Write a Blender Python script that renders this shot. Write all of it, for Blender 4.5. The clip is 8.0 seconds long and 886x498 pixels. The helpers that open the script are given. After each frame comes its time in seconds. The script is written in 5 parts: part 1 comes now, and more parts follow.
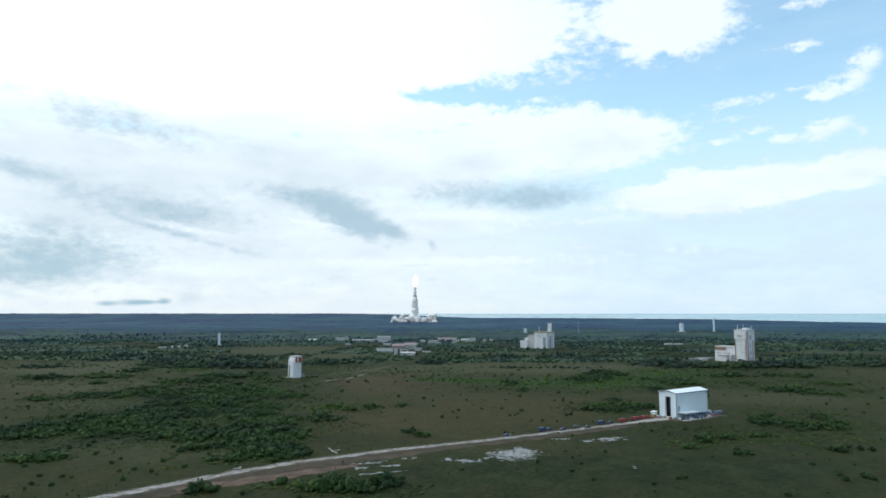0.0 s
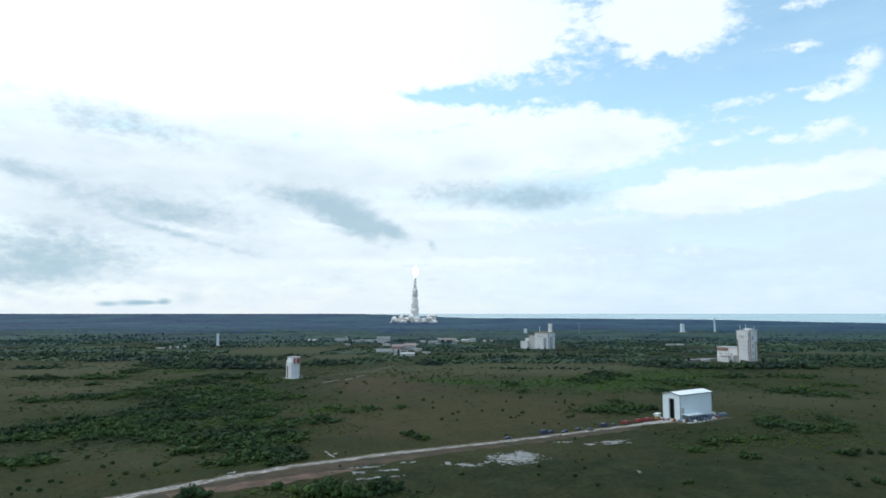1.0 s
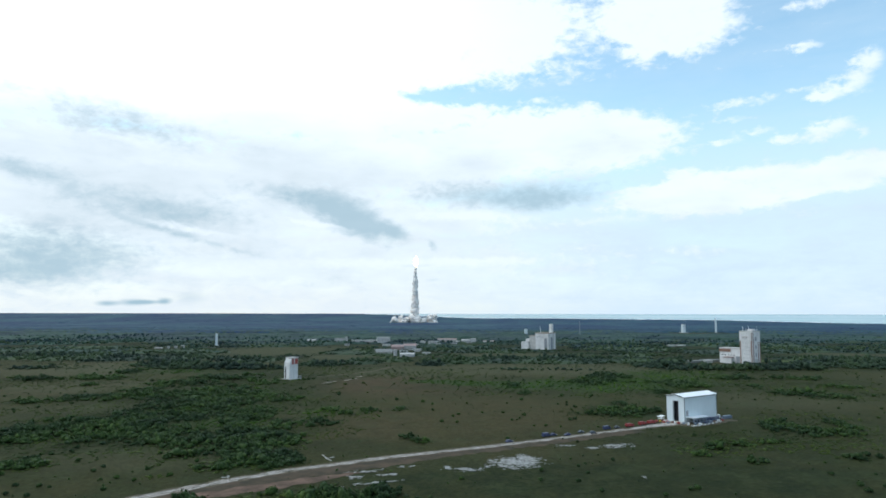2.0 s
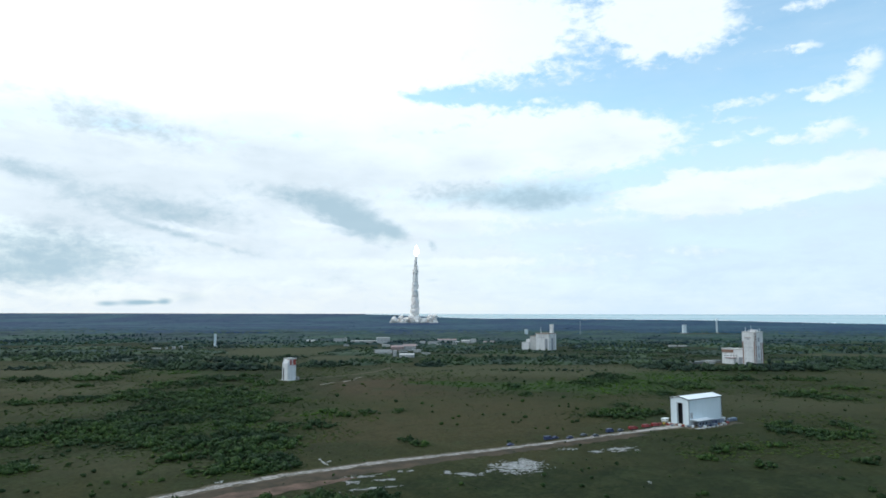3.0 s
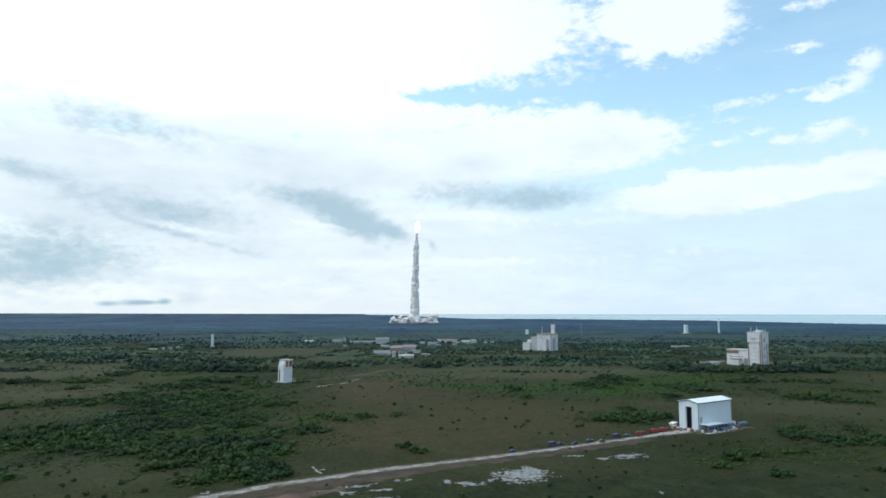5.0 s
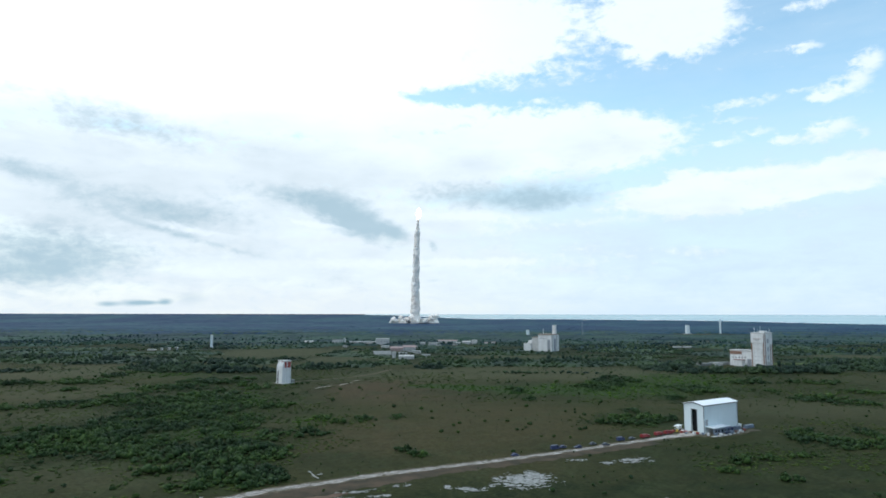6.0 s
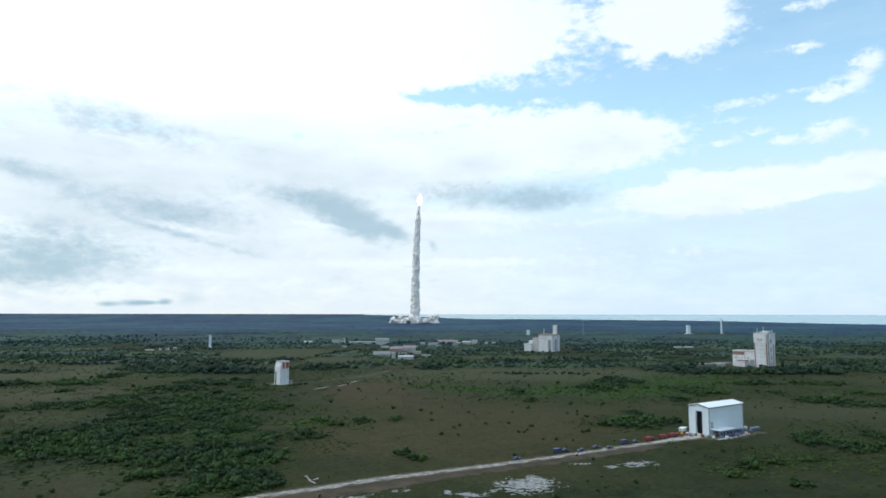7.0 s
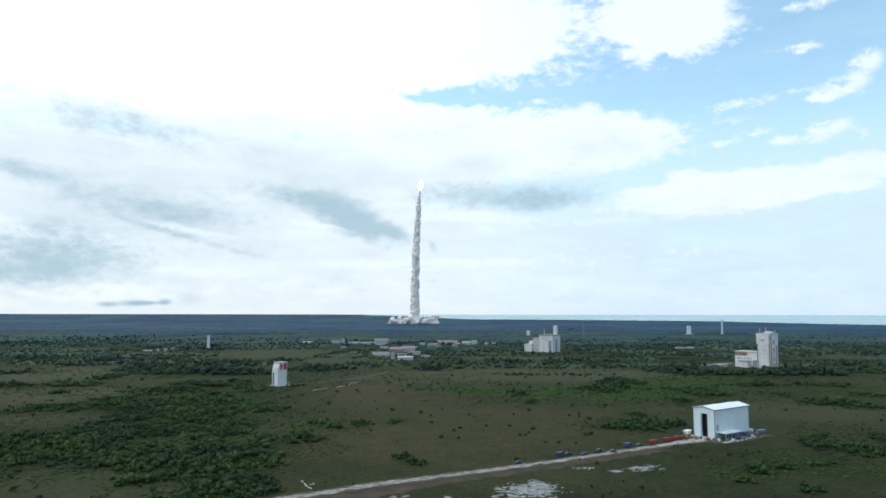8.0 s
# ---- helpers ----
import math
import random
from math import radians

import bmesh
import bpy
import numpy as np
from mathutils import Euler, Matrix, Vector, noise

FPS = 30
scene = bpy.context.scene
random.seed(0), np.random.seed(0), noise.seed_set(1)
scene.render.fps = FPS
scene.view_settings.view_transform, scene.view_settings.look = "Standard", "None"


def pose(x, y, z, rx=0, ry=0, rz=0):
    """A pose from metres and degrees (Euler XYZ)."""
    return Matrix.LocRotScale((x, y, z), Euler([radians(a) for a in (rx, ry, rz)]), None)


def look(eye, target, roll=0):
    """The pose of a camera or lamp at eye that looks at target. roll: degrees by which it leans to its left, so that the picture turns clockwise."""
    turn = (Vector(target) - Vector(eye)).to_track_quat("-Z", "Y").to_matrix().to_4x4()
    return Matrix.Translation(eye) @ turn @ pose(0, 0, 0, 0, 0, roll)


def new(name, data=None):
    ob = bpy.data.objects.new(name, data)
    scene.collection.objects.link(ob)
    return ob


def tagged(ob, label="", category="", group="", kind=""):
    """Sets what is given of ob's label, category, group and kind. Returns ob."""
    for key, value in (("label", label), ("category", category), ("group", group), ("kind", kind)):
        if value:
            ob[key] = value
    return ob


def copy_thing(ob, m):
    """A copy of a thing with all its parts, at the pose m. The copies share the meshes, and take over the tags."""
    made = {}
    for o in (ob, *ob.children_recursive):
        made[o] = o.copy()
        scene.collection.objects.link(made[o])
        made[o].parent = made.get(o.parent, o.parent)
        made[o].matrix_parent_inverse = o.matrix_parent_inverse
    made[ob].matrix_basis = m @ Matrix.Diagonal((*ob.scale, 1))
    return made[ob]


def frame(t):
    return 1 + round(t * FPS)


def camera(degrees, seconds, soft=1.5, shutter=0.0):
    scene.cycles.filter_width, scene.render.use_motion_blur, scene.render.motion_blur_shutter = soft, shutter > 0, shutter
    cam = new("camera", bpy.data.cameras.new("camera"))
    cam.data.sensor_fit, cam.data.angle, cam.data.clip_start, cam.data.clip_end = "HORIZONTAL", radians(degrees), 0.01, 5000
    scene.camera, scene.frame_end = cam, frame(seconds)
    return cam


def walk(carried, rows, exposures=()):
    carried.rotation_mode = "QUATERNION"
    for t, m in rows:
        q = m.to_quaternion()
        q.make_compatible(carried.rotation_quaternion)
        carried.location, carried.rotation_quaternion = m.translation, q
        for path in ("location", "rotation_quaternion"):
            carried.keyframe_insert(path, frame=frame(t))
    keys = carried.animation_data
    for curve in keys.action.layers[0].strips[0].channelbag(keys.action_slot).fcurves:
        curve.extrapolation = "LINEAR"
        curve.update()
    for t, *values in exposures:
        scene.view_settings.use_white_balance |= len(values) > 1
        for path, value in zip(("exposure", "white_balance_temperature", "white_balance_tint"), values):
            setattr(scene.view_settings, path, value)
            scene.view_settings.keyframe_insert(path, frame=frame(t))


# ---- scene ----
cam = camera(69.1, 8.0, soft=1.7)
PATH = [
    (0, (-0.692, 4.907, 80.236), (-0.689, 6.898, 80.428), 0.0),
    (0.5, (-0.552, 9.166, 80.223), (-0.549, 11.157, 80.415), 0.0),
    (1, (-0.435, 13.498, 80.229), (-0.432, 15.488, 80.422), 0.0),
    (1.5, (-0.358, 17.921, 80.264), (-0.356, 19.911, 80.457), 0.1),
    (3, (-0.077, 31.4, 80.506), (-0.075, 33.391, 80.7), 0.1),
    (3.5, (0.002, 35.836, 80.537), (0.004, 37.826, 80.73), 0.1),
    (4, (0.087, 40.219, 80.562), (0.089, 42.209, 80.756), 0.1),
    (4.5, (0.173, 44.568, 80.592), (0.175, 46.559, 80.786), 0.1),
    (6, (0.368, 57.64, 80.775), (0.368, 59.63, 80.97), 0.1),
    (6.5, (0.393, 62.059, 80.815), (0.394, 64.049, 81.009), 0.2),
    (7, (0.414, 66.486, 80.843), (0.414, 68.476, 81.038), 0.1),
    (7.5, (0.383, 70.928, 80.865), (0.384, 72.918, 81.06), 0.2),
    (8, (0.299, 75.369, 80.866), (0.3, 77.359, 81.062), 0.1),
]
walk(cam, [(t, look(eye, target, roll)) for t, eye, target, roll in PATH], exposures=[(0.0, 0.0, 5750, 3.5), (8.0, 0.0, 5750, 3.5)])

# ---- world, sun, exposure ----
def sky_world():
    w = bpy.data.worlds.new("sky")
    w.use_nodes = True
    scene.world = w
    nt = w.node_tree
    nt.nodes.clear()
    N, L = nt.nodes.new, nt.links.new

    def put(socket, v):
        if isinstance(v, bpy.types.NodeSocket):
            L(v, socket)
        else:
            socket.default_value = v

    def m(op, a, b=0.0, c=0.0, clamp=False):
        n = N("ShaderNodeMath")
        n.operation, n.use_clamp = op, clamp
        for i, v in enumerate((a, b, c)):
            put(n.inputs[i], v)
        return n.outputs[0]

    def vm(op, a, b=(0, 0, 0)):
        n = N("ShaderNodeVectorMath")
        n.operation = op
        put(n.inputs[0], a)
        put(n.inputs[1], b)
        return n.outputs["Value" if op == "LENGTH" else "Vector"]

    def step(v, a, b, lo=0.0, hi=1.0):
        n = N("ShaderNodeMapRange")
        n.interpolation_type = "SMOOTHSTEP"
        for i, q in enumerate((v, a, b, lo, hi)):
            put(n.inputs[i], q)
        return n.outputs[0]

    def mix(f, a, b):
        n = N("ShaderNodeMix")
        n.data_type = "RGBA"
        put(n.inputs[0], f)
        put(n.inputs[6], a)
        put(n.inputs[7], b)
        return n.outputs[2]

    def fbm(vec, scale, detail, rough=0.55, warp=0.0):
        n = N("ShaderNodeTexNoise")
        put(n.inputs["Vector"], vec)
        n.inputs["Scale"].default_value = scale
        n.inputs["Detail"].default_value = detail
        n.inputs["Roughness"].default_value = rough
        n.inputs["Distortion"].default_value = warp
        return n.outputs

    way = N("ShaderNodeTexCoord").outputs["Generated"]
    sep = N("ShaderNodeSeparateXYZ")
    L(way, sep.inputs[0])
    az = m("MULTIPLY", m("ARCTAN2", sep.outputs[0], sep.outputs[1]), 57.2958)
    el = m("MULTIPLY", m("ARCSINE", sep.outputs[2]), 57.2958)
    com = N("ShaderNodeCombineXYZ")
    put(com.inputs[0], az)
    put(com.inputs[1], el)
    flat = com.outputs[0]
    # stretched coordinates: clouds are wider than high
    wide = vm("MULTIPLY", flat, (0.45, 1.0, 1.0))
    streaky = vm("MULTIPLY", flat, (0.16, 1.0, 1.0))
    big = fbm(wide, 0.17, 10.0, 0.6)
    fine = fbm(wide, 0.62, 9.0, 0.62, 0.5)
    grain = fbm(vm("MULTIPLY", flat, (0.6, 1.0, 1.0)), 1.5, 7.0, 0.6, 0.3)
    bands = fbm(streaky, 0.6, 4.0, 0.5, 0.4)
    soft_big = fbm(wide, 0.22, 4.0, 0.5)
    jitter = vm("MULTIPLY", vm("SUBTRACT", big[1], (0.5, 0.5, 0.5)), (5.0, 2.4, 0.0))
    jitter2 = vm("MULTIPLY", vm("SUBTRACT", fine[1], (0.5, 0.5, 0.5)), (2.6, 1.3, 0.0))
    bent = vm("ADD", vm("ADD", flat, jitter), jitter2)
    light_bent = vm("ADD", flat, vm("MULTIPLY", vm("SUBTRACT", grain[1], (0.5, 0.5, 0.5)), (1.8, 0.9, 0.0)))

    def blobs(rows, vec, soft=0.0, join="ADD"):
        total = None
        for a, e, ra, re, rot, weight in rows:
            n = N("ShaderNodeMapping")
            n.vector_type = "TEXTURE"
            put(n.inputs[0], vec)
            n.inputs["Location"].default_value = (a, e, 0)
            n.inputs["Rotation"].default_value = (0, 0, radians(rot))
            n.inputs["Scale"].default_value = (ra, re, 1)
            v = step(vm("LENGTH", n.outputs[0]), soft, 1.45, weight, 0.0)
            total = v if total is None else m(join, total, v)
        return total

    decks = [
        (-22.7, 27.4, 29.8, 7.58, 0, 1.3), (-23.7, 19.2, 25.2, 5.21, 0, 1.25), (-1.3, 24.0, 15.8, 4.74, 0, 1.25),
        (19.7, 24.1, 6.0, 3.32, -8, 1.15), (-7.4, 17.4, 13.0, 2.87, 0, 1.1), (10.0, 15.1, 12.3, 2.99, 0, 1.2),
        (16.3, 15.7, 5.2, 1.78, -6, 1), (22.5, 10.0, 10.0, 1.94, 4, 1.1), (30.3, 10.1, 9.1, 1.47, 7, 1.15),
        (-25.4, 10.1, 22.8, 5.40, 0, 1.1), (-7.3, 8.3, 16.1, 2.24, 0, 0.8), (-13.1, 4.0, 28.4, 2.69, 0, 0.55),
        (17.1, 9.9, 4.2, 1.05, 0, 0.9), (-4.3, 13.3, 16.4, 3.44, 0, 1.1),
    ]
    puffs = [
        (30.3, 20.2, 1.5, 0.47, 0, 0.95), (34.4, 18.5, 1.3, 0.92, 0, 0.95), (32.9, 16.9, 2.1, 1.05, 12, 0.95),
        (31.0, 16.3, 1.2, 0.48, 0, 0.85), (25.6, 16.7, 3.5, 0.56, 3, 0.7), (31.6, 13.9, 2.2, 0.81, 12, 1),
        (28.3, 13.5, 1.6, 0.50, 0, 0.85), (26.5, 14.3, 1.6, 0.40, 0, 0.7), (24.2, 13.8, 1.6, 0.41, 0, 0.7),
        (31.0, 23.2, 3.5, 0.50, 0, 0.8), (9.0, 18.3, 2.3, 0.43, 0, 0.6), (2.4, 17.1, 2.3, 0.50, 0, 0.6),
    ]
    wisps = [
        (17.5, 21.7, 1.3, 0.51, 20, 0.75), (17.9, 20.3, 0.7, 0.40, 0, 0.6), (25.2, 21.5, 1.4, 0.43, 0, 0.5),
        (33.8, 13.4, 0.6, 0.48, 0, 0.7), (29.9, 17.1, 1.3, 0.38, 0, 0.55), (24.5, 15.5, 1.7, 0.34, 0, 0.5),
        (12.7, 5.5, 4.8, 0.89, 0, 0.4), (20.8, 5.0, 4.4, 0.97, 0, 0.45),
    ]
    gaps = [
        (0.3, 18.8, 3.6, 0.76, 0, -0.8), (9.0, 18.6, 7.5, 0.61, 0, -0.8), (-4.8, 15.1, 2.0, 0.68, 0, -0.5),
        (16.9, 19.1, 3.8, 0.82, 35, -0.7), (17.1, 11.1, 3.3, 0.57, 0, -0.5), (29.1, 16.3, 13.0, 4.66, 0, -0.35),
        (22.0, 18.1, 6.7, 2.00, 0, -0.4), (32.5, 8.6, 5.8, 0.38, 3, -0.6),
    ]
    shades = [
        (-6.8, 7.4, 4.2, 1.35, -16, 0.8), (-9.8, 8.8, 5.4, 1.68, -12, 0.7), (-12.0, 9.9, 5.8, 1.37, -4, 0.45),
        (-4.5, 7.0, 1.5, 0.90, -30, 0.5), (5.9, 10.3, 10.0, 1.69, 0, 0.75), (8.9, 9.9, 5.0, 0.99, 0, 0.3),
        (-23.7, 8.2, 8.1, 1.56, -4, 0.7), (-31.5, 4.3, 8.5, 2.66, 0, 0.9), (-33.6, 10.5, 5.0, 1.00, -5, 0.6),
        (-27.3, 15.0, 8.1, 1.65, -8, 0.68), (-21.0, 6.0, 6.6, 0.33, -13, 0.5), (-17.5, 9.7, 4.2, 1.91, 0, 0.15),
        (-33.5, 3.0, 4.2, 1.09, 0, 0.3), (-2.5, 4.1, 2.5, 0.25, 0, 0.5), (-0.8, 5.8, 0.8, 0.30, -30, 0.6),
        (-1.2, 2.9, 1.5, 0.20, 0, 0.35),
    ]
    streaks = [
        (1.3, 8.5, 6.1, 0.55, 0, 0.9), (-11.2, 7.6, 3.9, 0.39, -10, 0.8), (-21.0, 6.7, 6.2, 0.42, -9, 0.65),
        (-7.2, 4.2, 13.7, 0.65, 0, 0.75), (-17.7, 3.3, 7.7, 0.67, 0, 0.6), (4.3, 4.5, 6.0, 0.50, 0, 0.6),
        (15.2, 7.9, 5.7, 0.58, 0, 0.5), (-23.4, 12.1, 8.6, 0.64, 0, 0.4),
    ]
    low = [
        (-27.4, 0.6, 0.9, 0.22, 0, 0.9), (-25.5, 0.7, 1.2, 0.27, 0, 0.9), (-23.3, 0.8, 0.6, 0.28, 0, 0.85),
        (-24.4, 0.7, 1.2, 0.18, 0, 0.7), (-21.3, 1.1, 1.2, 0.56, 0, 0.25),
    ]

    def off(v, k):
        return m("MULTIPLY", m("SUBTRACT", v, 0.5), k)

    # clear air
    air = N("ShaderNodeTexSky")
    air.sky_type, air.sun_disc = "NISHITA", False
    air.sun_elevation, air.sun_rotation = radians(50), radians(-75)
    air.altitude, air.air_density, air.dust_density, air.ozone_density = 80, 1.0, 0.6, 1.6
    clear = vm("MULTIPLY", air.outputs[0], SKY)
    # thin bright veil towards the horizon
    veil_amount = m("ADD", step(el, 19.0, 6.0, 0.10, 0.95), m("ADD", off(fine[0], 0.3), off(bands[0], 0.3)), clamp=True)
    veil = mix(step(az, 24.0, -12.0), (0.76, 0.84, 0.91, 1), (0.90, 0.89, 0.88, 1))
    col = mix(veil_amount, clear, veil)
    # cloud cover; away from the view it goes on as broken cloud
    ahead = step(m("ABSOLUTE", az), 38.0, 60.0, 1.0, 0.0)
    above = step(el, 30.0, 42.0, 1.0, 0.0)
    view = m("MULTIPLY", ahead, above)
    # unseen cover is thinned to the right for a dimmer, bluer fill
    base = m("MULTIPLY", m("SUBTRACT", 1.0, view), step(az, 30.0, 60.0, 0.45, 0.12))
    cover = m("ADD", blobs(decks, bent, 0.3, "MAXIMUM"), m("ADD", blobs(gaps, light_bent), base))
    cover = m("ADD", cover, m("ADD", off(big[0], 1.2), m("ADD", off(fine[0], 1.3), off(grain[0], 1.1))))
    small = m("ADD", blobs(puffs + wisps, light_bent, 0.0), m("ADD", off(fine[0], 0.8), off(grain[0], 1.7)))
    mask = m("MAXIMUM", step(cover, 0.15, 0.75), step(small, 0.2, 1.0, 0.0, 0.9))
    mask = m("MULTIPLY", mask, step(el, 0.3, 6.0, 0.4, 1.0))
    glow = m("ADD", 1.03, m("MULTIPLY", m("MULTIPLY", step(az, 15.0, -25.0), step(el, 13.0, 22.0)), CLOUD))
    # unseen zenith cloud brightened to light roofs and other level surfaces
    glow = m("ADD", glow, step(el, 28.0, 55.0, 0.0, 0.7))
    white = N("ShaderNodeCombineXYZ")
    for k in range(3):
        put(white.inputs[k], glow)
    # soft grey modelling inside the deck, stronger low down and on the far left
    lowness = m("MULTIPLY", step(el, 18.5, 11.0, 0.0, 0.5), step(az, 18.0, -18.0, 0.25, 1.0))
    lowness = m("MULTIPLY", lowness, step(el, 0.5, 5.0, 0.45, 1.0))
    model = m("ADD", lowness, m("ADD", off(soft_big[0], 1.5), m("ADD", off(fine[0], 0.3), off(bands[0], 0.5))), clamp=True)
    model = m("MULTIPLY", model, step(el, 19.5, 13.0, 0.12, 0.9))
    tone = mix(model, white.outputs[0], (0.66, 0.70, 0.72, 1))
    col = mix(mask, col, tone)
    # grey undersides
    grey = blobs(shades, vm("ADD", flat, vm("MULTIPLY", vm("ADD", jitter, jitter2), (0.75, 0.6, 0))))
    grey = step(m("ADD", grey, m("ADD", off(fine[0], 0.8), m("ADD", off(big[0], 0.5), off(grain[0], 0.9)))), 0.05, 1.05, 0.0, 0.80)
    grey = m("MAXIMUM", grey, blobs(low, vm("ADD", flat, vm("MULTIPLY", jitter2, (0.3, 0.12, 0)))), clamp=True)
    col = mix(m("MINIMUM", grey, 0.95), col, (0.42, 0.545, 0.605, 1))
    # bright thin layers between the grey ones
    bright = step(m("ADD", blobs(streaks, light_bent), m("ADD", off(fine[0], 0.9), off(grain[0], 0.8))), 0.15, 0.9, 0.0, 0.85)
    col = mix(bright, col, (1.0, 1.0, 1.0, 1))
    bg = N("ShaderNodeBackground")
    L(col, bg.inputs[0])
    bg.inputs[1].default_value = 1.0
    out = N("ShaderNodeOutputWorld")
    L(bg.outputs[0], out.inputs[0])


SKY, CLOUD = (0.300, 0.278, 0.216), 0.35
sky_world()
sun = new("sun", bpy.data.lights.new("sun", "SUN"))
sun.data.energy, sun.data.angle, sun.data.color = 0.7, radians(12), (1.0, 0.95, 0.88)
sun.matrix_world = look((-620, 166, 766), (0, 0, 0))


# ---- ground shape ----
def ss(a, b, v):
    u = np.clip((v - a) / (b - a), 0, 1)
    return u * u * (3 - 2 * u)


def gz(y):
    """Height of the ground: a shallow dip near the track, a low rise at the far rim."""
    return -2 + 4 * ss(380, 800, y) - 2 * ss(900, 1400, y) + 58 * np.clip((y - 3600) / 1400, 0, 2) ** 2


# ---- materials ----
def material(name, build, rough=0.8, metal=0.0, spec=0.3):
    mat = bpy.data.materials.new(name)
    mat.use_nodes = True
    nt = mat.node_tree
    b = nt.nodes["Principled BSDF"]
    b.inputs["Roughness"].default_value = rough
    b.inputs["Metallic"].default_value = metal
    b.inputs["Specular IOR Level"].default_value = spec
    build(nt, b)
    return mat


def nz(nt, scale, detail=4.0, rough=0.55, stretch=None, what="Position"):
    pos = nt.nodes.new("ShaderNodeNewGeometry").outputs["Position"] if what == "Position" else nt.nodes.new("ShaderNodeTexCoord").outputs["Object"]
    if stretch:
        mp = nt.nodes.new("ShaderNodeMapping")
        nt.links.new(pos, mp.inputs[0])
        mp.inputs["Scale"].default_value = stretch
        pos = mp.outputs[0]
    n = nt.nodes.new("ShaderNodeTexNoise")
    n.inputs["Scale"].default_value, n.inputs["Detail"].default_value, n.inputs["Roughness"].default_value = scale, detail, rough
    nt.links.new(pos, n.inputs["Vector"])
    return n.outputs[0]


def ramp(nt, fac, stops):
    r = nt.nodes.new("ShaderNodeValToRGB")
    el = r.color_ramp.elements
    while len(el) < len(stops):
        el.new(0.5)
    for e, (p, c) in zip(el, stops):
        e.position, e.color = p, (*c, 1)
    nt.links.new(fac, r.inputs[0])
    return r.outputs[0]


def mixc(nt, fac, a, b, mode="MIX"):
    n = nt.nodes.new("ShaderNodeMix")
    n.data_type, n.blend_type = "RGBA", mode
    for i, v in ((0, fac), (6, a), (7, b)):
        if isinstance(v, bpy.types.NodeSocket):
            nt.links.new(v, n.inputs[i])
        else:
            n.inputs[i].default_value = v if not isinstance(v, tuple) else (*v, 1)
    return n.outputs[2]


def bump(nt, b, height, dist, strength=1.0):
    n = nt.nodes.new("ShaderNodeBump")
    n.inputs["Distance"].default_value, n.inputs["Strength"].default_value = dist, strength
    nt.links.new(height, n.inputs["Height"])
    nt.links.new(n.outputs[0], b.inputs["Normal"])


def grass_build(nt, b):
    def attr(name):
        a = nt.nodes.new("ShaderNodeAttribute")
        a.attribute_name = name
        return a.outputs["Fac"]

    def fray(name, amount):
        add = nt.nodes.new("ShaderNodeMath")
        add.operation, add.use_clamp = "MULTIPLY_ADD", True
        nt.links.new(nz(nt, 0.035, 6, 0.65), add.inputs[0])
        add.inputs[1].default_value = amount
        sub = nt.nodes.new("ShaderNodeMath")
        sub.operation = "SUBTRACT"
        nt.links.new(attr(name), sub.inputs[0])
        sub.inputs[1].default_value = amount * 0.5
        nt.links.new(sub.outputs[0], add.inputs[2])
        return add.outputs[0]

    broad = ramp(nt, nz(nt, 0.008, 6, 0.62, (1.0, 0.6, 1)), [(0.36, (0.026, 0.032, 0.009)), (0.46, (0.046, 0.044, 0.015)), (0.55, (0.034, 0.039, 0.011)), (0.66, (0.056, 0.047, 0.018))])
    mid = ramp(nt, nz(nt, 0.06, 6, 0.66), [(0.36, (0.024, 0.031, 0.008)), (0.64, (0.054, 0.048, 0.017))])
    c = mixc(nt, 0.5, broad, mid)
    green = ramp(nt, nz(nt, 0.05, 6, 0.68), [(0.34, (0.012, 0.018, 0.005)), (0.5, (0.018, 0.025, 0.007)), (0.66, (0.029, 0.034, 0.011))])
    c = mixc(nt, fray("dry", 1.2), c, (0.068, 0.048, 0.025))
    c = mixc(nt, fray("lush", 1.5), c, green)
    c = mixc(nt, fray("pale", 1.1), c, (0.060, 0.062, 0.030))
    c = mixc(nt, fray("fresh", 1.2), c, (0.032, 0.054, 0.013))
    fine = ramp(nt, nz(nt, 0.4, 5, 0.75), [(0.3, (0.5, 0.53, 0.48)), (0.7, (1.4, 1.36, 1.34))])
    c = mixc(nt, 1.0, c, fine, "MULTIPLY")
    nt.links.new(c, b.inputs["Base Color"])
    bump(nt, b, nz(nt, 0.6, 5, 0.7), 0.6, 0.8)


def leaf_build(dark, mid, light, stand=0.018, depth=0.34):
    """Leaves whose tone shifts from crown to crown and, more broadly, from stand to stand."""
    def build(nt, b):
        g = nt.nodes.new("ShaderNodeNewGeometry").outputs["Random Per Island"]
        c = ramp(nt, g, [(0.0, dark), (0.55, mid), (1.0, light)])
        zone = ramp(nt, nz(nt, stand, 4, 0.6), [(0.41, (1 - depth, 1 - 0.85 * depth, 1 - 0.5 * depth)), (0.59, (1 + depth, 1 + 0.85 * depth, 1 - 0.1 * depth))])
        c = mixc(nt, 1.0, c, zone, "MULTIPLY")
        f = ramp(nt, nz(nt, stand * 60, 3, 0.7), [(0.3, (0.75, 0.75, 0.75)), (0.7, (1.25, 1.25, 1.25))])
        nt.links.new(mixc(nt, 1.0, c, f, "MULTIPLY"), b.inputs["Base Color"])
        bump(nt, b, nz(nt, 1.3, 4, 0.7), 0.3, 0.4)
    return build


def plain(c1, c2, scale, bumped=0.0, detail=5):
    def build(nt, b):
        n = nz(nt, scale, detail, 0.65)
        nt.links.new(ramp(nt, n, [(0.35, c1), (0.65, c2)]), b.inputs["Base Color"])
        if bumped:
            bump(nt, b, nz(nt, scale * 4, 4, 0.6), bumped)
    return build


